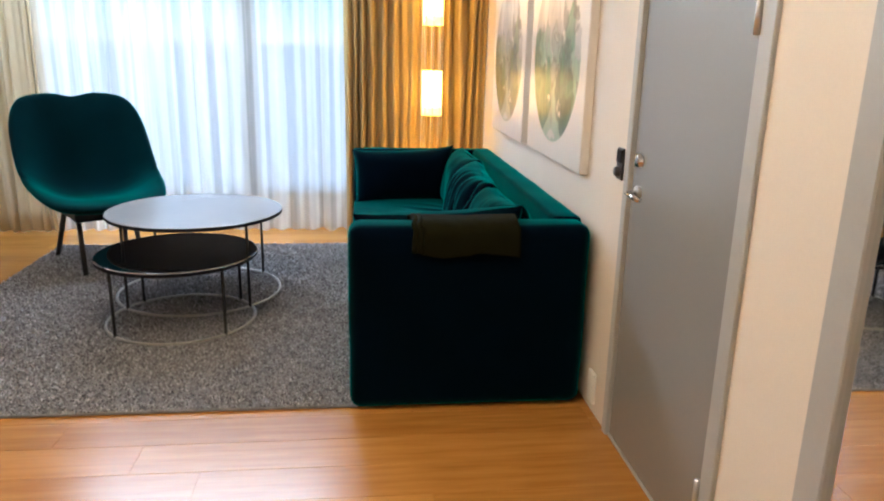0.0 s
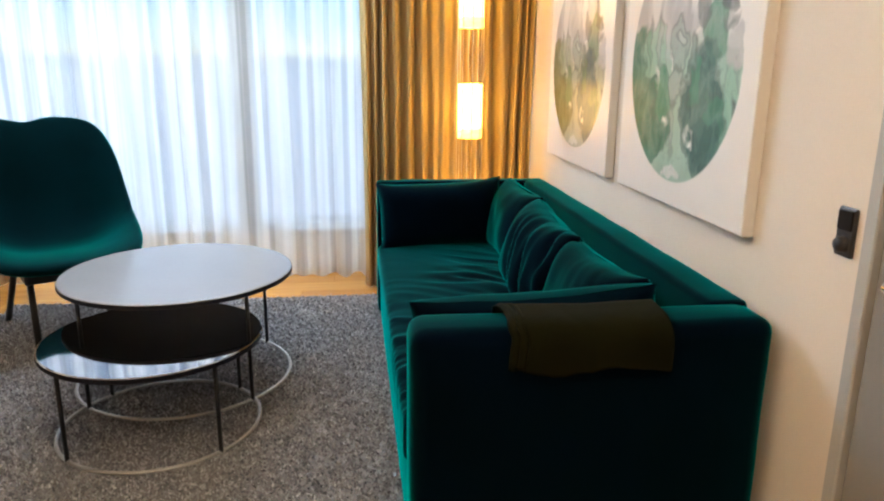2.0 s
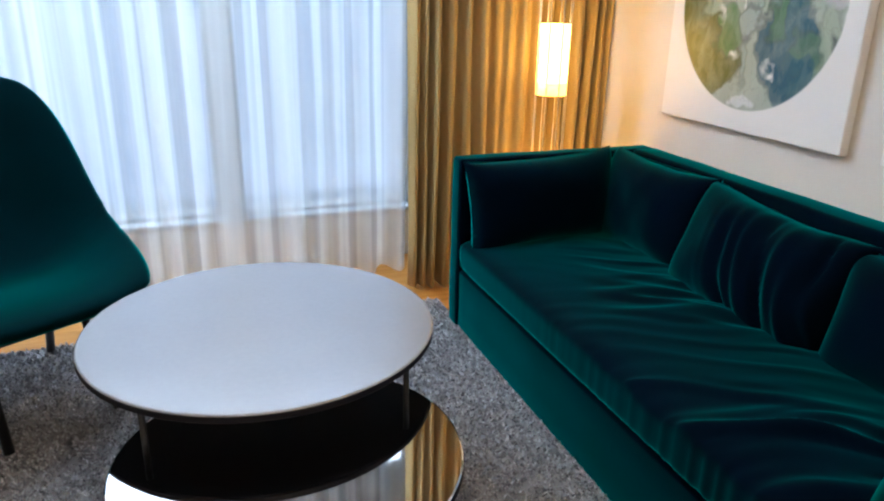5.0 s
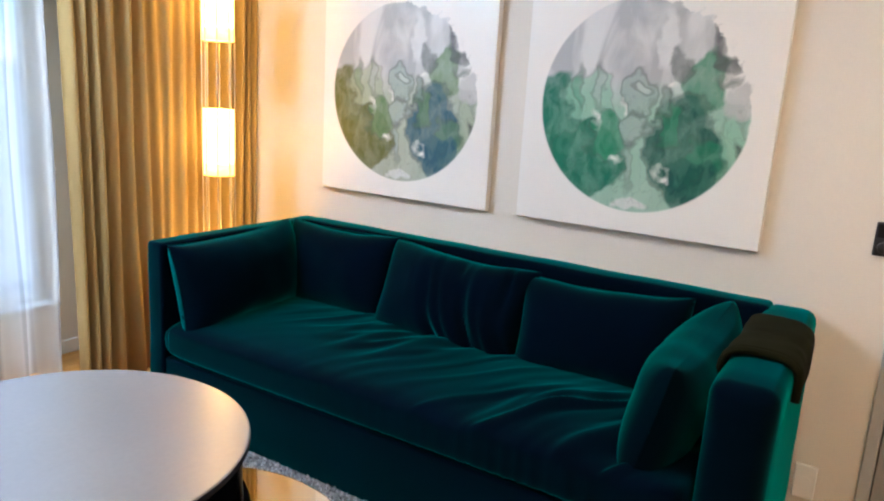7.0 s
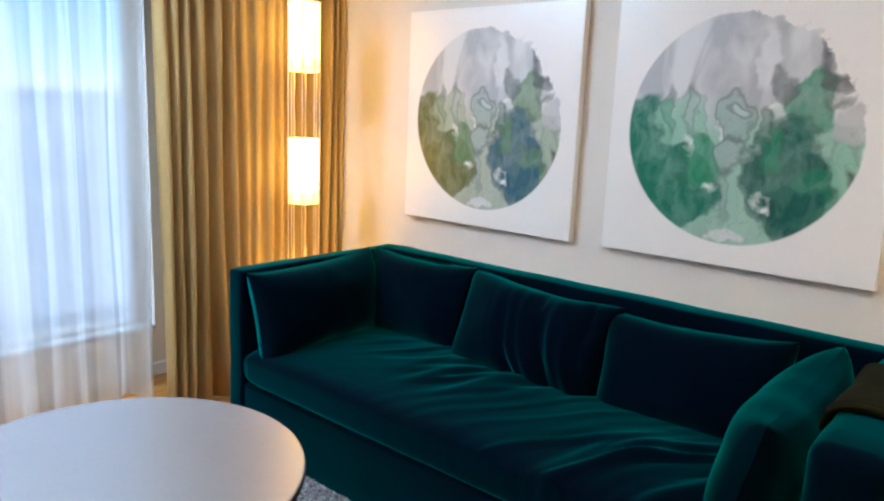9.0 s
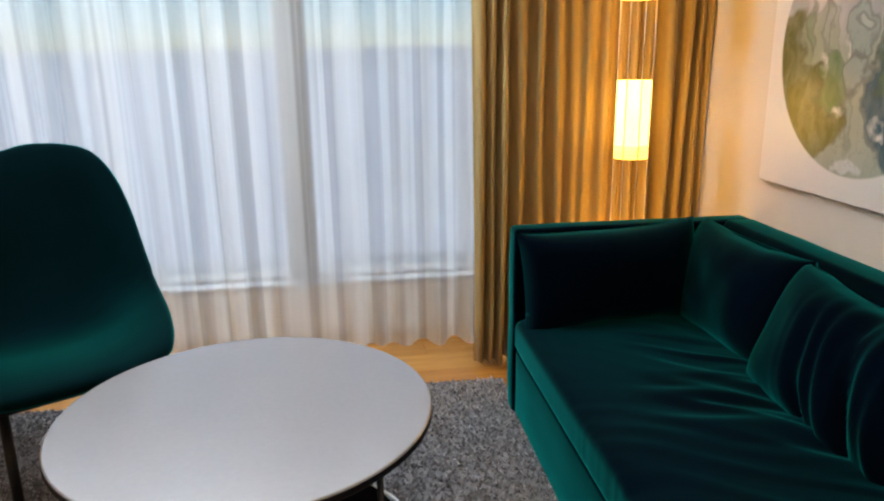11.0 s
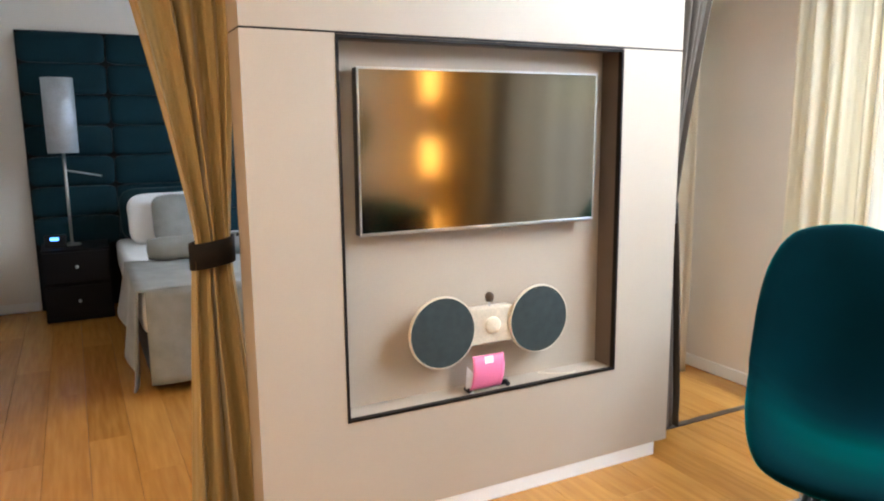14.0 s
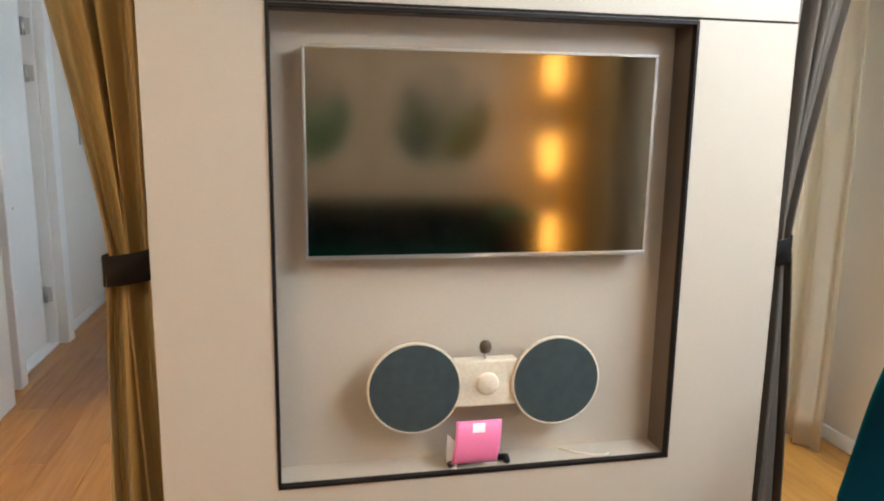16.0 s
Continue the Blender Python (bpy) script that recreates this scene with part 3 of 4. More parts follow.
# ---- door in the sofa wall ----
door = thing("door_1", pose(WX, 0, 0), "closed grey painted door with a steel lever handle", "door", kind="structure")
for lo, hi in (((-0.012, DY0 - 0.055, 0), (0.10, DY0 + 0.012, DZ + 0.055)), ((-0.012, DY1 - 0.012, 0), (0.10, DY1 + 0.03, DZ + 0.055)),
               ((-0.012, DY0 + 0.012, DZ - 0.012), (0.10, DY1 - 0.012, DZ + 0.055))):
    part("door_frame", box(lo, hi, 0.004, 1), frame_grey, door, "light grey steel door frame")
leaf = part("door_leaf", box((0.004, DY0 + 0.016, 0.012), (0.05, DY1 - 0.018, DZ - 0.016), 0.003, 1), door_grey, door)
hy = DY1 - 0.09
hb = lathe([(0, -0.013), (0.024, -0.013), (0.026, -0.010), (0.026, 0.0)], 28, axis="x", centre=(0.004, hy, 1.0))
part("rosette", hb, steel, leaf, smooth=True)
part("door_handle", tube([(0.0, hy, 1.0), (-0.034, hy, 1.0), (-0.044, hy - 0.012, 1.0), (-0.046, hy - 0.06, 1.0), (-0.044, hy - 0.125, 1.0)], 0.0095, 12),
     chrome, leaf, smooth=True)
part("lock", lathe([(0, -0.02), (0.018, -0.02), (0.026, -0.012), (0.027, 0.0)], 28, axis="x", centre=(0.004, hy + 0.005, 1.115)), chrome, leaf, smooth=True)
for hz in (0.24, 1.57, 1.95):
    part("hinge", tube([(-0.016, DY0 + 0.016, hz - 0.05), (-0.016, DY0 + 0.016, hz + 0.05)], 0.009, 10), steel, door, smooth=True)

part("threshold", box((0.0, DY0 + 0.012, -0.011), (0.10, DY1 - 0.012, 0.010), 0.003, 1), frame_grey, door)
mir = thing("wall_mirror", pose(WX, 0, 0), "tall wall mirror in a brushed silver frame", "mirror")
part("mirror_glass", box((-0.012, 0.25, 0.06), (-0.006, 1.275, 2.2)), mirror_glass, mir)
for lo, hi in (((-0.028, 1.275, 0.03), (-0.002, 1.36, 2.26)), ((-0.028, 0.17, 0.03), (-0.002, 0.25, 2.26)),
               ((-0.028, 0.25, 2.2), (-0.002, 1.275, 2.26)), ((-0.028, 0.25, 0.03), (-0.002, 1.275, 0.06))):
    part("frame", box(lo, hi, 0.004, 1), frame_grey, mir)

sw = thing("light_switch", pose(WX, 2.652, 1.078), "black double wall switch plate", "switch")
part("plate", box((-0.010, -0.031, -0.060), (0, 0.031, 0.060), 0.005, 2), switch_black, sw)
part("rocker", box((-0.015, -0.026, 0.005), (-0.009, 0.026, 0.054), 0.004, 2), dark_trim, sw)
part("dimmer_knob", lathe([(0, -0.026), (0.016, -0.026), (0.019, -0.022), (0.020, -0.009)], 28, axis="x", centre=(0, 0, -0.029)), switch_black, sw, smooth=True)
so = thing("wall_socket", pose(WX, 2.76, 0.11), "white wall socket close above the floor", "socket")
part("plate", box((-0.014, -0.04, -0.07), (0, 0.04, 0.07), 0.006, 2), white_paint, so)
part("socket_well", lathe([(0, -0.010), (0.019, -0.010), (0.022, -0.016), (0.024, -0.014)], 24, axis="x"), white_paint, so, smooth=True)

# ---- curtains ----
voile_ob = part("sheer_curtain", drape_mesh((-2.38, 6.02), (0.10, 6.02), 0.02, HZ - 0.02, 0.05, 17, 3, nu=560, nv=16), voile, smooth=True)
tagged(voile_ob, "white translucent voile curtain across the window", "curtain", kind="")
c = part("drape", drape_mesh((0.02, 5.74), (1.116, 5.74), 0.015, HZ - 0.02, 0.042, 15, 5, nu=420), drape_gold, smooth=True)
tagged(solid(c, 0.003), "gold-brown pleated floor-length drape in the corner", "curtain", "window drapes")
c = part("drape", drape_mesh((-2.78, 6.03), (-2.27, 6.03), 0.015, HZ - 0.02, 0.04, 6, 8, nu=200), drape_cream, smooth=True)
tagged(solid(c, 0.003), "cream pleated drape beside the sheer curtain", "curtain", "window drapes")
c = part("drape", drape_mesh((-4.20, 6.10), (-3.45, 6.10), 0.015, HZ - 0.02, 0.035, 5, 9, nu=180), drape_cream, smooth=True)
tagged(solid(c, 0.003), "cream drape at the bedroom window", "curtain", "window drapes")
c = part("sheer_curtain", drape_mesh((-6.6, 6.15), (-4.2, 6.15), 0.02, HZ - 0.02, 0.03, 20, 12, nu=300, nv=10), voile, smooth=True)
tagged(c, "white translucent voile at the bedroom window", "curtain")
tagged(part("curtain_track", box((-2.8, 5.98, HZ - 0.02), (WX - 0.01, 6.06, HZ - 0.001), 0.003, 1), white_paint), "white ceiling curtain track", "track", kind="structure")


def divider_drape(at, label, mirror=1.0, seed=0, cloth=None):
    """A drape gathered to one side by a dark band: wide on the ceiling track, tight at the band, flared below."""
    d = thing("tied_drape", at, label, "curtain", "room divider drapes")
    def pinch(h):
        z = h * (HZ - 0.03)
        if z > 1.105:
            k = min(1.0, (z - 1.105) / 1.35)
            return (0.12 - 0.08 * k) * mirror, (0.24 + 0.27 * k ** 1.2) * mirror
        k = min(1.0, (1.105 - z) / 1.0)
        return (0.12 - 0.10 * k) * mirror, (0.25 + 0.06 * k ** 0.7) * mirror
    top = part("cloth", drape_mesh((0, 0), (0, -1), 0.015, HZ - 0.02, 0.042, 4.6, seed, pinch=pinch, nu=200, nv=44), cloth or drape_brown, d, smooth=True)
    solid(top, 0.004)
    band = []
    for k in range(40):
        a = 2 * math.pi * k / 40
        band.append((0.055 * math.cos(a), -0.185 * mirror + 0.078 * math.sin(a), 1.105 + 0.012 * math.sin(a)))
    bm = bmesh.new()
    lo = [bm.verts.new((p[0], p[1], p[2] - 0.045)) for p in band]
    hi = [bm.verts.new((p[0] * 0.97, p[1], p[2] + 0.045)) for p in band]
    for k in range(40):
        bm.faces.new((lo[k], lo[(k + 1) % 40], hi[(k + 1) % 40], hi[k]))
    solid(part("tie_band", bm, tie_dark, d, "dark leather tie band", smooth=True), 0.006)
    part("hook", tube([(0, -0.10 * mirror, 1.16), (0.0, 0.0, 1.17), (0.0, 0.05 * mirror, 1.17)], 0.006, 8), black_metal, d, smooth=True)
    return d


divider_drape(pose(-2.90, 3.425, 0), "brown velvet drape tied back with a dark band", 1.0, 21)
# Same cloth as the left one, coloured darker for its shade.
divider_drape(pose(-2.90, 5.15, 0), "brown velvet drape in a shaded grey tone, tied back behind the divider", -1.0, 33, drape_shaded)

# ---- television divider ----
PX, P0, P1, PT = -2.71, 3.33, 5.22, 0.17
N0, N1, NZ0, NZ1, ND = 3.655, 4.885, 0.468, 1.83, 0.125
div = thing("room_divider", pose(PX, 0, 0), "taupe panelled room divider with a recessed television niche", "divider")
for lo, hi in (((-PT, P0, 0.065), (0, P1, NZ0 - 0.008)), ((-PT, P0, NZ0 - 0.008), (0, N0 - 0.008, 1.838)), ((-PT, N1 + 0.008, NZ0 - 0.008), (0, P1, 1.838)),
               ((-PT, P0, 1.845), (0, P1, HZ - 0.002))):
    part("panel", box(lo, hi), taupe, div)
part("seam", box((-PT + 0.01, P0 + 0.004, 1.836), (-0.006, P1 - 0.004, 1.847)), dark_trim, div)
part("niche_back", box((-PT + 0.003, N0 - 0.006, NZ0 - 0.006), (-ND, N1 + 0.006, NZ1 + 0.006)), taupe, div)
# Sides and top take the shade colour; the shelf keeps the panel's taupe.
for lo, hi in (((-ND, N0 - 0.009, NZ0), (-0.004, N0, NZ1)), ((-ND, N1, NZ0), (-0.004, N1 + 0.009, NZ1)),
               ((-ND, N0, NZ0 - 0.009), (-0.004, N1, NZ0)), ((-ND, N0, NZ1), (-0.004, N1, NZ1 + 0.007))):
    part("niche_lining", box(lo, hi), taupe if hi[2] == NZ0 else taupe_shade, div)
for lo, hi in (((-0.02, N0 - 0.007, NZ0 - 0.007), (0.004, N0 + 0.002, NZ1 + 0.004)), ((-0.02, N1 - 0.002, NZ0 - 0.007), (0.004, N1 + 0.007, NZ1 + 0.004)),
               ((-0.02, N0 + 0.002, NZ0 - 0.007), (0.004, N1 - 0.002, NZ0 + 0.002)), ((-0.02, N0 + 0.002, NZ1 - 0.006), (0.004, N1 - 0.002, NZ1 + 0.004))):
    part("edge_trim", box(lo, hi), dark_trim, div)
part("plinth", box((-PT + 0.015, P0 + 0.012, 0), (-0.003, P1 - 0.07, 0.065), 0.002, 1), white_paint, div, "white plinth")

tv = thing("television", pose(PX - 0.047, (3.74 + 4.786) / 2, 1.435, 0, 0.7, -1.35), "flat black television with a slim silver frame in the niche", "television")
tw, th = 0.523, 0.302
part("screen", box((-0.010, -tw + 0.008, -th + 0.012), (-0.002, tw - 0.008, th - 0.008)), screen_glass, tv)
for lo, hi in (((-0.03, -tw, -th), (0, tw, -th + 0.012)), ((-0.03, -tw, th - 0.008), (0, tw, th)), ((-0.03, -tw, -th + 0.012), (0, -tw + 0.008, th - 0.008)),
               ((-0.03, tw - 0.008, -th + 0.012), (0, tw, th - 0.008))):
    part("bezel", box((lo[0] + 0.022, *lo[1:]), hi, 0.002, 1), steel, tv)
part("housing", box((-0.055, -tw + 0.001, -th + 0.001), (-0.0105, tw - 0.001, th - 0.001), 0.004, 2), black_metal, tv)
part("badge", box((0.0, -0.025, -th + 0.003), (0.0015, 0.025, -th + 0.009)), champagne, tv)
part("wall_bracket", box((-0.077, -0.2, -0.15), (-0.055, 0.2, 0.15), 0.004, 1), black_metal, tv)

sp = thing("wall_speaker", pose(PX - 0.035, 4.281, 0.737), "twin round dark speakers joined by a champagne metal bar", "speaker")
for s in (-1, 1):
    cy = 0.225 * s
    part("speaker_drum", lathe([(0.06, -0.088), (0.10, -0.06), (0.134, -0.012), (0.144, -0.004), (0.144, 0.006), (0.139, 0.010), (0.138, 0.008)], 64, axis="x", centre=(0, cy, 0)),
         champagne, sp, smooth=True)
    part("speaker_grille", lathe([(0, 0.014), (0.07, 0.0125), (0.117, 0.010), (0.1405, 0.0085)], 64, axis="x", centre=(0, cy, 0)), speaker_cloth, sp, "dark woven speaker cloth", smooth=True)
part("bar", box((-0.05, -0.10, -0.075), (-0.004, 0.10, 0.075), 0.006, 2), champagne, sp)
part("dial", lathe([(0, 0.006), (0.030, 0.006), (0.035, 0.003), (0.036, -0.006)], 36, axis="x", centre=(0, 0.005, 0)), champagne, sp, smooth=True)
part("antenna", tube([(-0.02, 0.0, 0.07), (-0.02, 0.0, 0.095)], 0.004, 8), steel, sp, smooth=True)
part("antenna_knob", lathe([(0, 0.134), (0.010, 0.132), (0.017, 0.124), (0.019, 0.112), (0.015, 0.096), (0, 0.092)], 24, centre=(-0.02, 0, 0)), strip_brown, sp, smooth=True)
part("wall_mount", box((-0.09, -0.05, -0.05), (-0.045, 0.05, 0.05), 0.004, 1), black_metal, sp)
part("cable", tube([(-0.06, 0.27, -0.262), (-0.03, 0.31, -0.264), (0.0, 0.36, -0.264), (0.012, 0.40, -0.263), (0.0, 0.42, -0.264)], 0.0024, 6), champagne, sp, smooth=True)

card = thing("leaflet_stand", pose(PX - 0.045, 4.262, NZ0 + 0.001), "curved pink card on a small dark stand", "leaflet")


def card_place(u, v):
    a = -0.9 + 2.3 * v
    return Vector((0.035 * math.cos(a) + 0.002, -0.072 + 0.145 * u - 0.02 * (1 - v), 0.075 + 0.075 * math.sin(a)))


solid(part("pink_card", sheet(12, 16, card_place), pink_card, card, smooth=True), 0.0015)
part("white_label", sheet(4, 6, lambda u, v: card_place(0.36 + 0.27 * u, 0.66 + 0.22 * v) + Vector((0.0035, 0, 0.002))), white_card, card, smooth=True)
for k in (-1, 1):
    part("stand_foot", tube([(-0.01, 0.07 * k, 0.012), (0.0, 0.095 * k, 0.016), (0.02, 0.09 * k, 0.012)], 0.011, 10), black_metal, card, smooth=True)
part("stand_bar", tube([(-0.01, -0.07, 0.012), (-0.01, 0.07, 0.012)], 0.006, 8), black_metal, card, smooth=True)
part("white_leaf", sheet(6, 6, lambda u, v: Vector((0.012 + 0.012 * v, -0.105 + 0.035 * u, 0.02 + 0.10 * v - 0.04 * u))), white_card, card, smooth=True)

# ---- sofa ----
SX0, SX1, SY0, SY1, SH = 0.09, 1.085, 2.81, 5.315, 0.80
sofa = thing("sofa", pose(0, 0, 0), "deep teal velvet sofa with boxy arms and a skirted base", "sofa")


def padded(lo, hi, r, seed, amp=0.004):
    """An upholstered block: rounded edges and slightly uneven faces."""
    bm = box(lo, hi, r, 4)
    long_e = [e for e in bm.edges if e.calc_length() > 0.12]
    for _ in range(3):
        long_e = [e for e in bm.edges if e.calc_length() > 0.14]
        if long_e:
            bmesh.ops.subdivide_edges(bm, edges=long_e, cuts=2, use_grid_fill=True)
    for v in bm.verts:
        if v.co.z > 0.05:
            v.co += amp * Vector((noise.noise(v.co * 5 + Vector((seed, 0, 0))), noise.noise(v.co * 5 + Vector((0, seed, 0))), noise.noise(v.co * 4)))
    return bm


part("base", padded((SX0 + 0.012, SY0 + 0.06, 0.008), (SX1 - 0.10, SY1 - 0.06, 0.29), 0.012, 1), velvet, sofa, smooth=True)
part("backrest", padded((SX1 - 0.13, SY0 + 0.15, 0.008), (SX1, SY1 - 0.095, SH + 0.004), 0.022, 2), velvet, sofa, smooth=True)
part("armrest", padded((SX0, SY1 - 0.10, 0.008), (SX1, SY1, SH), 0.018, 3), velvet, sofa, smooth=True)
part("armrest", padded((SX0, SY0, 0.008), (SX1, SY0 + 0.18, SH - 0.002), 0.046, 4), velvet, sofa, smooth=True)


def seat_bm():
    """A long seat pad: rounded section swept along the sofa, with gathers running front to back, most towards the near end."""
    L, D, H = SY1 - SY0 - 0.28, SX1 - SX0 - 0.185, 0.17

    def place(u, v):
        t = 2 * v - 1
        t = math.copysign(1 - (1 - abs(t)) ** 1.25, t)
        cap = max(0.0, 1 - abs(t) ** 22) ** (1 / 5)
        a = 2 * math.pi * u
        ca, sa = math.cos(a), math.sin(a)
        k = (abs(ca) ** 6 + abs(sa) ** 6) ** (-1 / 6)
        x, z, y = ca * k * D / 2 * (0.97 + 0.03 * cap), sa * k * H / 2 * cap, t * L / 2
        near = 0.5 - y / L
        up = max(0.0, min(1.0, z / (H * 0.32)))
        back = max(0.0, min(1.0, (D / 2 - x) / 0.25))
        wob = 0.045 * noise.noise(Vector((x * 3.5, y * 3.5, 2)))
        b = y + 0.42 * x + wob
        n1 = noise.noise(Vector((x * 1.6, b * 8.0, 4)))
        n2 = noise.noise(Vector((x * 2.4, b * 17.0, 9)))
        patch = max(0.0, min(1.0, 0.5 + 1.9 * noise.noise(Vector((x * 1.8, y * 1.5, 13)))))
        where = (0.12 + 1.15 * max(0.0, min(1.0, near * 1.7 - 0.25))) * (0.12 + 0.88 * patch)
        ridge = (1 - min(1.0, (noise.noise(Vector((x * 1.2, (y + 0.75 * x + wob) * 6.5, 21))) * 3.4) ** 2)) ** 2
        fold = 0.028 * n1 + 0.010 * n2 + 0.026 * ridge
        crown = 0.020 * up * max(0, 1 - (2 * x / D) ** 2)
        z += up * back * where * fold * min(1, (1 - abs(t)) * 12) + crown
        if x < -D * 0.4 and abs(t) < 0.97:
            x -= 0.007 * where * max(-0.3, 0.5 - 2.4 * abs(n2)) + 0.006
        return Vector((x, y, z))

    bm = sheet(150, 300, place)
    bmesh.ops.remove_doubles(bm, verts=bm.verts[:], dist=0.0002)
    return bm


part("seat_cushion", seat_bm(), velvet, sofa, "creased seat cushion", smooth=True, at=pose((SX0 + SX1 - 0.185) / 2 + 0.003, (SY0 + SY1 + 0.08) / 2, 0.372))


def loose(at, w, h, t, seed, label, wr=0.01, crease=0.0):
    ob = part("sofa_cushion", pillow_mesh(w, h, t, wr, seed, n=60, crease=crease), velvet, smooth=True)
    ob.matrix_basis = at
    return tagged(ob, label, "cushion", "loose cushions on the sofa")


# lean against the far arm, three along the back, one against the near arm
SEAT = 0.445
loose(pose(0.45, 5.125, SEAT + 0.173, 78, -2.5, 1), 0.72, 0.41, 0.26, 1.3, "plump teal velvet cushion against the far sofa arm")
loose(pose(0.83, 4.86, SEAT + 0.178, 76, 0, -88), 0.66, 0.42, 0.24, 2.7, "teal velvet back cushion in the sofa corner", 0.014)
loose(pose(0.79, 4.19, SEAT + 0.158, 70, 2, -92), 0.74, 0.44, 0.28, 4.1, "creased teal velvet back cushion in the sofa's middle", 0.016, 0.07)
loose(pose(0.81, 3.53, SEAT + 0.150, 74, -2, -88), 0.68, 0.41, 0.26, 5.9, "teal velvet back cushion near the throw", 0.012, 0.004)
loose(pose(0.49, 3.125, SEAT + 0.160, 76, 3, 179), 0.74, 0.43, 0.24, 7.2, "tall teal velvet cushion against the near sofa arm")


ARM_R, ARM_Y, ARM_Z = 0.0955, SY0 + 0.09, SH - 0.082


def over_arm(s, gap):
    """A point (y, z) at the length s along a cloth over the rounded near arm: up the seat side, over, and down outside."""
    r = ARM_R + gap
    if s < 0.10:
        return ARM_Y + r, ARM_Z - 0.10 + s
    if s < 0.10 + math.pi * r:
        a = (s - 0.10) / r
        ca, sa = math.cos(a), max(0.0, math.sin(a))
        return ARM_Y + r * math.copysign(abs(ca) ** 0.55, ca), ARM_Z + r * 0.92 * sa ** 0.55
    return ARM_Y - r, ARM_Z - (s - 0.10 - math.pi * r)


def throw_place(u, v):
    s = v * 0.46
    x = 0.355 + 0.44 * u + 0.05 * math.sin(5 * v + 0.5) * (u - 0.5) + 0.012 * math.sin(9 * v)
    w = 0.007 * abs(math.sin(4 * u + 2 * v)) + 0.006 * abs(noise.noise(Vector((x * 9, s * 6, 0))))
    y, z = over_arm(s, 0.002 + w)
    return Vector((x, y, z))


th_ob = part("throw_blanket", sheet(40, 60, throw_place), throw_wool, smooth=True)
tagged(solid(th_ob, 0.007), "folded dark olive wool throw over the sofa arm", "blanket")
for k in range(2):
    pts = [(0.357 + 0.022 * k + 0.004 * math.sin(i), *over_arm(0.45 * i / 24, 0.009)) for i in range(25)]
    part("hem", tube(pts, 0.012, 10), throw_wool, th_ob, smooth=True)

# ---- pictures ----
def picture(y0, y1, z0, z1, paint, label):
    cy, cz = (y0 + y1) / 2, (z0 + z1) / 2
    p = thing("canvas_picture", pose(WX, cy, cz, 0, 0, -90), label, "picture", "pictures over the sofa")
    hw, hh = (y1 - y0) / 2, (z1 - z0) / 2
    part("canvas", box((-hw, -0.038, -hh), (hw, -0.001, hh), 0.003, 2), canvas_side, p)
    part("painting", box((-hw + 0.004, -0.0395, -hh + 0.004), (hw - 0.004, -0.0385, hh - 0.004)), paint, p)
    return p


picture(4.215, 5.205, 0.968, 1.985, ink_olive, "white canvas with a round olive and blue ink-wash painting")
picture(3.045, 4.06, 0.972, 1.99, ink_green, "white canvas with a round green ink-wash painting")

# ---- lamp in the corner ----
lamp = thing("floor_lamp", pose(0.675, 5.53, 0), "slender floor lamp with three lit cylinder shades", "lamp")
part("base", lathe([(0, 0), (0.13, 0), (0.13, 0.012), (0.125, 0.016), (0.0, 0.018)], 40), steel, lamp, smooth=True)
for k in range(8):
    ux, uy = 0.078 * math.cos(math.pi * k / 4), 0.078 * math.sin(math.pi * k / 4)
    part("upright", tube([(ux, uy, 0.014), (ux, uy, 2.10)], 0.0026, 6), champagne, lamp, smooth=True)
for zb in (0.36, 1.02, 1.67):
    h = 0.325
    sh = part("shade", lathe([(0.070, 0.055), (0.0735, 0.06), (0.0735, h), (0.070, h)], 40, centre=(0, 0, zb)), lamp_glow, lamp, "lit glass shade", smooth=True)
    part("shade_rim", lathe([(0.071, 0.0), (0.0738, 0.0), (0.0738, 0.058), (0.071, 0.058)], 40, centre=(0, 0, zb)), lamp_rim, sh, smooth=True)
    part("clip", box((-0.08, -0.004, zb + 0.15), (0.08, 0.004, zb + 0.156)), steel, sh)

# ---- coffee tables ----
def coffee_table(at, r, h, top_mat, label, turn):
    t = thing("coffee_table", at, label, "table", "nesting coffee tables")
    part("tabletop", lathe([(0, h), (r - 0.006, h), (r - 0.002, h - 0.002), (r - 0.001, h - 0.004)], 96), top_mat, t)
    part("edge_band", lathe([(r - 0.001, h - 0.004), (r, h - 0.006), (r, h - 0.020), (r - 0.004, h - 0.024), (0, h - 0.024)], 96), table_edge, t)
    rr = r - 0.03
    for k in range(4):
        a = radians(turn + 90 * k)
        part("leg", tube([(rr * math.cos(a), rr * math.sin(a), 0.008), (rr * math.cos(a), rr * math.sin(a), h - 0.022)], 0.0085, 10), black_metal, t, smooth=True)
    ring = [(rr * math.cos(2 * math.pi * k / 72), rr * math.sin(2 * math.pi * k / 72), 0.008) for k in range(72)]
    part("foot_ring", tube(ring, 0.0075, 8, closed=True), steel, t, "thin metal foot ring", smooth=True)
    return t


coffee_table(pose(-0.848, 4.42, 0.016), 0.509, 0.516, table_light, "large round coffee table with a pale grey top and wire legs", 46)
coffee_table(pose(-0.845, 3.925, 0.016), 0.42, 0.388, table_dark, "small round coffee table with a glossy black top", 46)

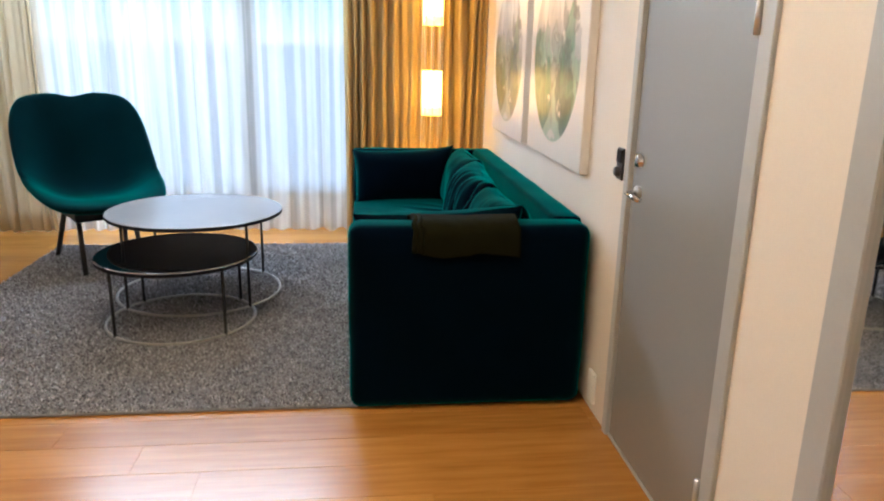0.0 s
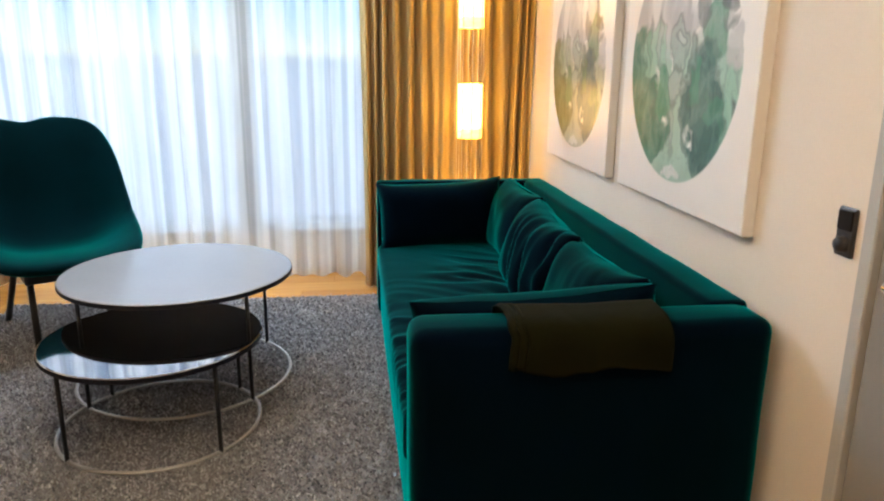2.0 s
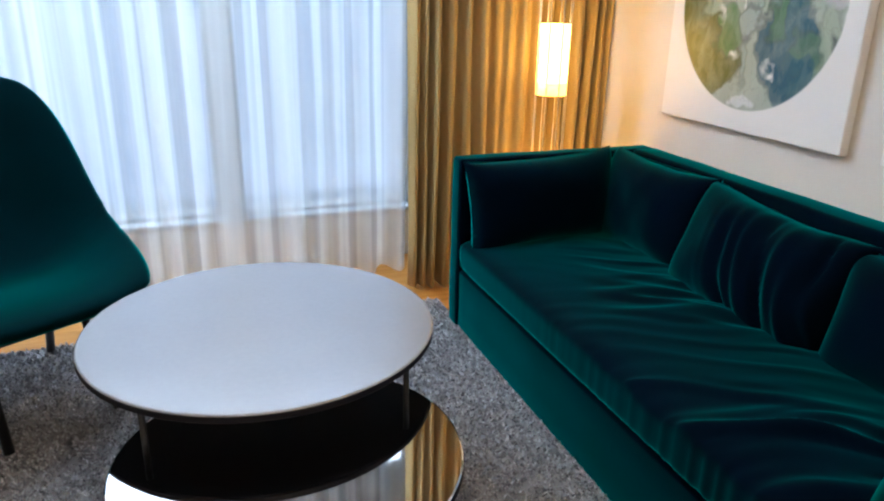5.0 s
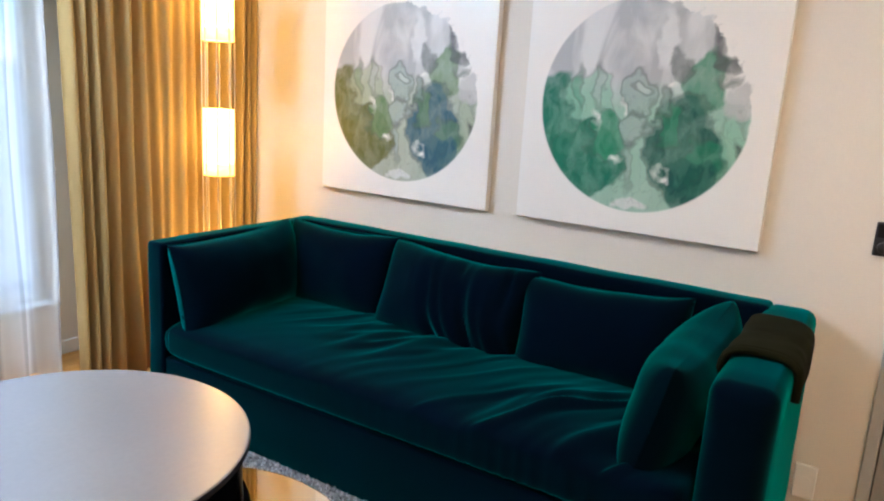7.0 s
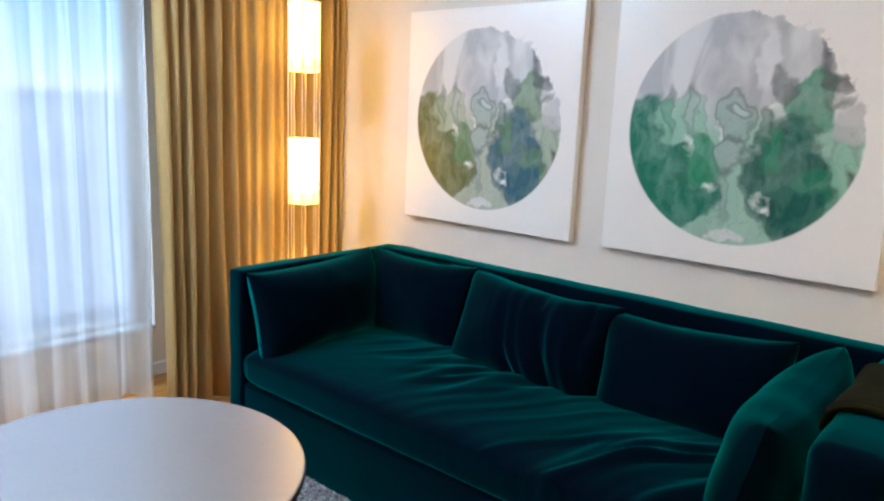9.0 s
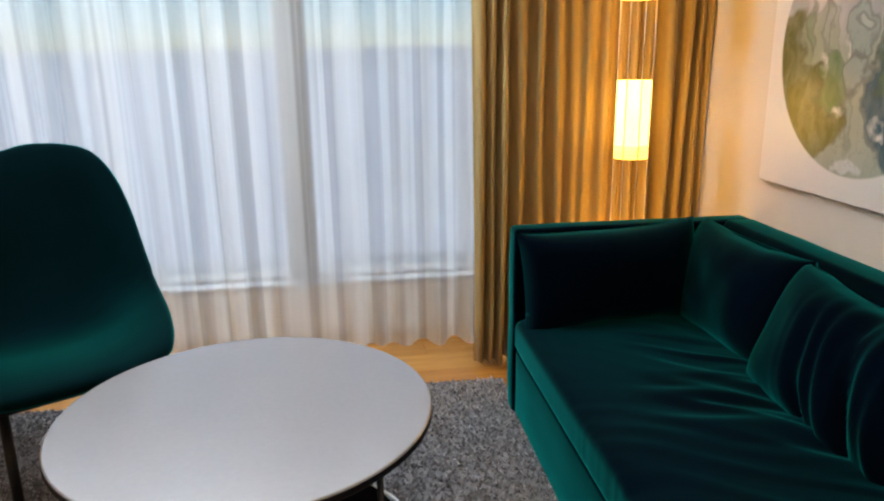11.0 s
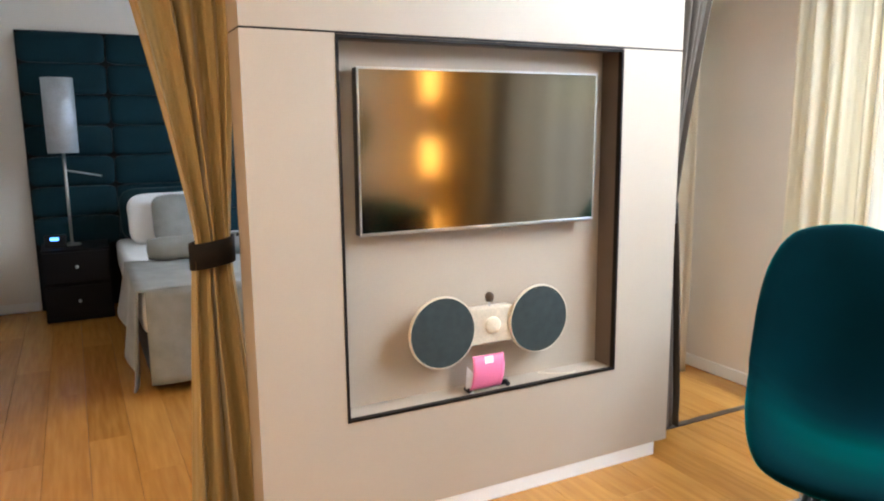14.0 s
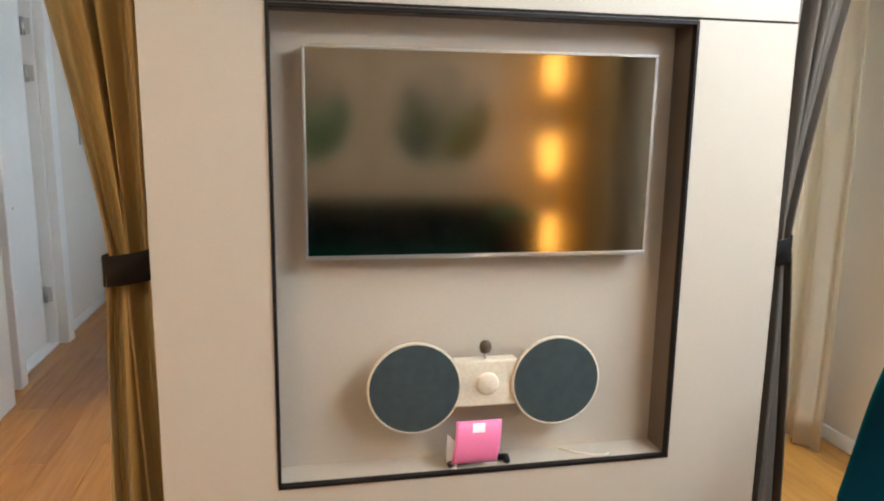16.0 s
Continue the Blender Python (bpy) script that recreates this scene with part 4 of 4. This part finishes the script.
# ---- lounge chair ----
def lounge_chair():
    ch = thing("lounge_chair", pose(-1.655, 5.12, 0.016, 0, 0, 31.5), "teal velvet lounge chair with a winged shell on dark legs", "armchair")
    # side profile, front is -y: seat front edge, seat, curve, back, top
    prof = [(-0.46, 0.43), (-0.36, 0.445), (-0.25, 0.445), (-0.05, 0.415), (0.13, 0.40), (0.25, 0.44), (0.32, 0.54), (0.375, 0.70), (0.42, 0.88), (0.465, 1.03), (0.515, 1.17)]
    lens = [0.0]
    for a, b in zip(prof, prof[1:]):
        lens.append(lens[-1] + math.dist(a, b))

    def at_s(s):
        s = min(max(s, 0), 1) * lens[-1]
        for i in range(len(prof) - 1):
            if s <= lens[i + 1] + 1e-9:
                k = (s - lens[i]) / (lens[i + 1] - lens[i])
                # smooth the corners a little
                a, b = Vector(prof[i]), Vector(prof[i + 1])
                return a.lerp(b, k)
        return Vector(prof[-1])

    def middle(x, y):
        """The shell's middle surface; x across and y along the profile, both from -1 to 1, with rounded outline corners."""
        x, y = x * (1 - (0.24 if y > 0 else 0.16) * abs(y) ** 5), y * (1 - (0.11 if y > 0 else 0.07) * abs(x) ** 4)
        v = (y + 1) / 2
        p = sum((at_s(v + 0.02 * q) for q in range(-5, 6)), Vector((0, 0))) / 11
        t = (at_s(v + 0.12) - at_s(v - 0.12)).normalized()
        nrm = Vector((-t.y, t.x))
        half = 0.445 * (0.94 + 0.09 * v)
        if v < 0.34:
            half *= 1 - ((0.34 - v) / 0.34) ** 1.5 * 0.10
        wing = 0.19 * math.exp(-((v - 0.46) / 0.30) ** 2) + 0.03
        up = wing * abs(x) ** 2.8 + 0.012 * math.cos(2 * math.pi * x) * min(1, max(0, (v - 0.45) / 0.15))
        notch = -0.034 * math.exp(-(x / 0.20) ** 2) * max(0, (v - 0.88) / 0.12)
        p2 = p + nrm * up
        return Vector((x * half, p2.x, p2.y + notch))

    bm = bmesh.new()
    for side in (1, -1):
        def place(u, v, side=side):
            x, y = 2 * u - 1, 2 * v - 1
            x, y = math.sin(x * math.pi / 2) * 0.35 + x * 0.65, math.sin(y * math.pi / 2) * 0.35 + y * 0.65
            e = 0.01
            n = (middle(x + e, y) - middle(x - e, y)).cross(middle(x, y + e) - middle(x, y - e)).normalized()
            fat = max(0.0, (1 - abs(x) ** 9) * (1 - abs(y) ** 12)) ** 0.5
            return middle(x, y) + n * side * 0.034 * fat
        k = len(bm.faces)
        sheet(56, 72, place, bm)
        if side < 0:
            bm.faces.ensure_lookup_table()
            for f in bm.faces[k:]:
                f.normal_flip()
    bmesh.ops.remove_doubles(bm, verts=bm.verts[:], dist=0.0004)
    part("shell", bm, chair_velvet, ch, smooth=True)
    for sx in (-1, 1):
        part("front_leg", tube([(0.17 * sx, -0.18, 0.36), (0.185 * sx, -0.31, 0.0)], 0.017, 12), black_metal, ch, smooth=True)
        part("back_leg", tube([(0.19 * sx, 0.15, 0.34), (0.235 * sx, 0.33, -0.012)], 0.017, 12), black_metal, ch, smooth=True)
        part("side_bar", tube([(0.17 * sx, -0.20, 0.35), (0.19 * sx, 0.17, 0.335)], 0.016, 10), black_metal, ch, smooth=True)
    part("base_plate", box((-0.20, -0.24, 0.335), (0.20, 0.20, 0.395), 0.012, 2), black_metal, ch)
    part("cross_bar", tube([(-0.17, -0.19, 0.352), (0.17, -0.19, 0.352)], 0.014, 10), black_metal, ch, smooth=True)
    return ch


lounge_chair()

# ---- bedroom ----
HB = XW + 0.001
hb = thing("headboard", pose(HB, 0, 0), "tall padded teal headboard in stacked horizontal panels", "headboard")
part("backing", box((0, 2.50, 0.0), (0.05, 5.9, 2.36), 0.004, 1), black_wood, hb)
for col in range(5):
    y0 = 2.505 + 0.66 * col
    for row in range(7):
        z0 = 0.56 + 0.257 * row
        bm = cushion_mesh(0.655, 0.253, 0.09, 0.5, 0.004, col + row, cuts=8, round_=8)
        part("pad", bm, headboard_teal, hb, smooth=True, at=pose(0.06, y0 + 0.33, z0 + 0.127, 90, 0, 90))
bed = thing("bed", pose(0, 0, 0), "made double bed with white linen and a grey throw", "bed")
BX0, BX1, BY0, BY1 = XW + 0.11, -4.75, 3.12, 5.1
part("bed_base", box((BX0, BY0 + 0.04, 0.02), (BX1 - 0.02, BY1 - 0.04, 0.34), 0.01, 2), black_wood, bed)
part("mattress", padded((BX0, BY0, 0.34), (BX1, BY1, 0.60), 0.05, 3, 0.008), linen, bed, smooth=True)


def bedspread(u, v):
    y = BY0 - 0.02 + (BY1 - BY0 + 0.04) * min(1, max(0, (v * 1.5 - 0.25)))
    drop = max(0, 0.25 - v * 1.5, v * 1.5 - 1.25)
    x = -5.8 + 1.07 * u
    out = 0.05 * drop * 4 * (1 + 0.5 * math.sin(13 * u))
    sgn = -1 if v < 0.5 else 1
    z = 0.618 - drop * 2.1 * (0.55 + 0.62 * u) + 0.008 * noise.noise(Vector((x * 5, y * 5, 0)))
    return Vector((x + 0.15 * drop, y + sgn * out, max(0.03, z)))


solid(part("bedspread", sheet(40, 60, bedspread), grey_cloth, bed, "grey woven bedspread hanging over the side", smooth=True), 0.012)


def bed_foot(u, v):
    y = BY0 + 0.02 + (BY1 - BY0 - 0.04) * u
    s = v
    return Vector((-4.75 + 0.03 + 0.05 * s + 0.02 * math.sin(25 * u) * s, y, 0.615 - 0.55 * s))


solid(part("foot_cover", sheet(50, 12, bed_foot), grey_cloth, bed, smooth=True), 0.012)
part("rolled_throw", lathe([(0, -0.7), (0.07, -0.69), (0.085, -0.6), (0.085, 0.6), (0.07, 0.69), (0, 0.7)], 24), grey_cloth, bed, "rolled grey throw", smooth=True, at=pose(-5.75, 3.95, 0.70, 90, 0, 0))


def pillow(at, mat_, label, w=0.68, h=0.46, t=0.2):
    ob = part("bed_pillow", cushion_mesh(w, h, t, 0.75, 0.012, at.translation.y, cuts=20, round_=5), mat_, smooth=True, at=at)
    return tagged(ob, label, "pillow", "pillows on the bed")


pillow(pose(-6.95, 3.50, 0.83, 70, 0, 90), headboard_teal, "teal velvet pillow against the headboard")
pillow(pose(-6.80, 3.55, 0.80, 64, 0, 90), linen, "white linen pillow on the bed")
pillow(pose(-6.60, 3.66, 0.80, 62, 0, 90), grey_cloth, "grey cushion leaning on a white pillow", 0.56, 0.46)
ns = thing("nightstand", pose(XW + 0.11, 2.55, 0), "black lacquered nightstand beside the bed", "nightstand")
part("body", box((0, 0, 0.01), (0.48, 0.50, 0.60), 0.004, 1), black_wood, ns)
for z in (0.05, 0.33):
    d = part("drawer", box((0.481, 0.01, z), (0.497, 0.49, z + 0.25), 0.003, 1), black_wood, ns)
    part("knob", lathe([(0, 0.03), (0.012, 0.028), (0.014, 0.02), (0.006, 0.0)], 16, axis="x", centre=(0.497, 0.25, z + 0.13)), steel, d, smooth=True)
bl = thing("table_lamp", pose(XW + 0.33, 2.78, 0.602), "silver table lamp with a tall cylinder shade", "lamp")
part("foot", lathe([(0, 0), (0.07, 0), (0.07, 0.012), (0, 0.016)], 32), steel, bl, smooth=True)
part("stem", tube([(0, 0, 0.01), (0, 0, 0.82)], 0.012, 10), steel, bl, smooth=True)
part("arm", tube([(0, 0, 0.62), (-0.1, 0.27, 0.56)], 0.007, 8), steel, bl, smooth=True)
solid(part("shade", lathe([(0.115, 0.76), (0.118, 1.05), (0.118, 1.36)], 40), silver_shade, bl, smooth=True), 0.004)
ck = thing("alarm_clock", pose(XW + 0.42, 2.66, 0.602), "small black alarm clock with a blue display", "clock")
part("body", box((-0.04, -0.08, 0), (0.04, 0.08, 0.10), 0.008, 2), black_metal, ck)
part("display", box((0.0405, -0.035, 0.06), (0.042, 0.025, 0.085)), clock_blue, ck)

bd = thing("door_2", pose(0, 2.04, 0), "white bathroom door standing open in its frame", "door", kind="structure")
for lo, hi in (((-5.96, 0.062, 0), (-5.845, 0.125, 2.42)), ((-5.055, 0.062, 0), (-4.96, 0.125, 2.42)), ((-5.845, 0.062, 2.295), (-5.055, 0.125, 2.42)),
               ((-5.848, -0.06, 0), (-5.83, 0.062, 2.298)), ((-5.07, -0.06, 0), (-5.052, 0.062, 2.298)), ((-5.83, -0.06, 2.28), (-5.07, 0.062, 2.298))):
    part("door_frame", box(lo, hi, 0.004, 1), white_paint, bd)
leaf2 = part("door_leaf", box((-5.822, -0.055, 0.012), (-5.076, -0.012, 2.272), 0.003, 1), white_paint, bd)
part("door_handle", tube([(-5.15, -0.012, 1.0), (-5.15, 0.035, 1.0), (-5.16, 0.045, 1.0), (-5.27, 0.045, 1.0)], 0.0095, 10), chrome, leaf2, smooth=True)
part("threshold", box((-5.83, -0.06, -0.008), (-5.07, 0.062, 0.010), 0.003, 1), white_paint, bd)
for z in (0.35, 1.80, 2.09):
    part("hinge", tube([(-5.824, 0.002, z - 0.055), (-5.824, 0.002, z + 0.055)], 0.013, 10), steel, bd, smooth=True)
    part("hinge_plate", box((-5.8295, -0.004, z - 0.05), (-5.826, 0.045, z + 0.05)), steel, bd)
wp = thing("thermostat", pose(-6.68, 2.10, 1.43), "tall grey wall thermostat beside the bathroom door", "thermostat")
part("plate", box((-0.045, 0, -0.11), (0.045, 0.014, 0.11), 0.005, 2), frame_grey, wp)
part("display", box((-0.03, 0.0142, 0.02), (0.03, 0.0155, 0.08)), switch_black, wp)

# Fixture rings added on the unseen ceiling, one at each fill lamp.
for dx, dy in CEILING_FILLS:
    dl = thing("ceiling_fill_ring", pose(dx, dy, HZ), "small round ring added on the ceiling at an unseen fill lamp", "light", "ceiling downlights")
    part("ring", lathe([(0.056, -0.010), (0.062, -0.014), (0.078, -0.010), (0.082, -0.001)], 32), white_paint, dl, smooth=True)

# ---- rug ----
RX0, RX1, RY0, RY1 = -2.11, 0.125, 2.845, 5.55
rug_wool = mat("rug_wool", (0.26, 0.255, 0.26), 0.95, sheen=0.15, spec=0.1, var=0.2, scale=14, fine=160, bump=0.5, dist=0.006, colour2=(0.14, 0.138, 0.145))
rug = part("rug", box((RX0, RY0, 0.001), (RX1, RY1, 0.013), 0.004, 2), rug_wool)
tagged(rug, "mottled grey-brown shaggy wool rug under the tables", "rug")


def tufts(n):
    rng = np.random.default_rng(4)
    x, y = rng.uniform(RX0 + 0.004, RX1 - 0.01, n), rng.uniform(RY0 + 0.004, RY1 - 0.004, n)
    a, h, w = rng.uniform(0, 6.283, n), rng.uniform(0.006, 0.017, n), rng.uniform(0.004, 0.009, n)
    lx, ly = rng.normal(0, 0.008, n), rng.normal(0, 0.008, n)
    dx, dy = np.cos(a) * w, np.sin(a) * w
    z = np.full(n, 0.011)
    co = np.stack([np.stack([x - dx, y - dy, z], 1), np.stack([x + dx, y + dy, z], 1), np.stack([x + lx, y + ly, z + h], 1)], 1).reshape(-1, 3)
    me = bpy.data.meshes.new("rug_pile")
    me.vertices.add(3 * n)
    me.vertices.foreach_set("co", co.ravel())
    me.loops.add(3 * n)
    me.loops.foreach_set("vertex_index", np.arange(3 * n, dtype=np.int32))
    me.polygons.add(n)
    me.polygons.foreach_set("loop_start", np.arange(0, 3 * n, 3, dtype=np.int32))
    me.update()
    me.validate()
    return me


pile_mat = bpy.data.materials.new("rug_pile")
pile_mat.use_nodes = True
_n, _l = pile_mat.node_tree.nodes, pile_mat.node_tree.links
_g, _r = _n.new("ShaderNodeNewGeometry"), _n.new("ShaderNodeValToRGB")
_r.color_ramp.elements[0].color, _r.color_ramp.elements[1].color = (0.15, 0.15, 0.165, 1), (0.50, 0.50, 0.53, 1)
_r.color_ramp.elements[0].position = 0.15
_l.new(_g.outputs["Random Per Island"], _r.inputs[0])
_l.new(_r.outputs[0], _n["Principled BSDF"].inputs["Base Color"])
_n["Principled BSDF"].inputs["Roughness"].default_value = 0.95
_n["Principled BSDF"].inputs["Specular IOR Level"].default_value = 0.1
pile_me = tufts(90000)
pile_me.materials.append(pile_mat)
pile = new("pile", pile_me)
pile.parent = rug
tagged(pile, kind="stuff")

# ---- floor boards ----
BW, GAP = 0.195, 0.0007
board_meshes = {}


def board_mesh(length):
    key = round(length, 2)
    if key not in board_meshes:
        bm = box((0, GAP, -0.011), (key - GAP, BW - GAP, 0), 0.0006, 1)
        board_meshes[key] = finish(bm, "floor_board", oak, False)
    return board_meshes[key], key


rng = random.Random(11)
far_boards = bmesh.new()
count = 0
y = YS
while y < WY - 0.01:
    x = XW - rng.uniform(0, 1.6)
    while x < WX + 0.06:
        length = rng.choice((1.2, 1.5, 1.8, 2.1))
        x0, x1 = max(x, XW), min(x + length, WX + 0.08)
        if x1 - x0 > 0.02:
            if x1 > -2.95 and 0.4 < y and count < 300:
                me, ln = board_mesh(x1 - x0)
                ob = new("floor_board", me)
                ob.matrix_basis = pose(x0, y, 0)
                ob.parent = floor
                count += 1
            else:
                box((x0, y + GAP, -0.011), (x1 - GAP, y + BW - GAP, 0), bm=far_boards)
        x += length
    y += BW
rest = part("far_boards", far_boards, oak, floor)
tagged(rest, kind="stuff")
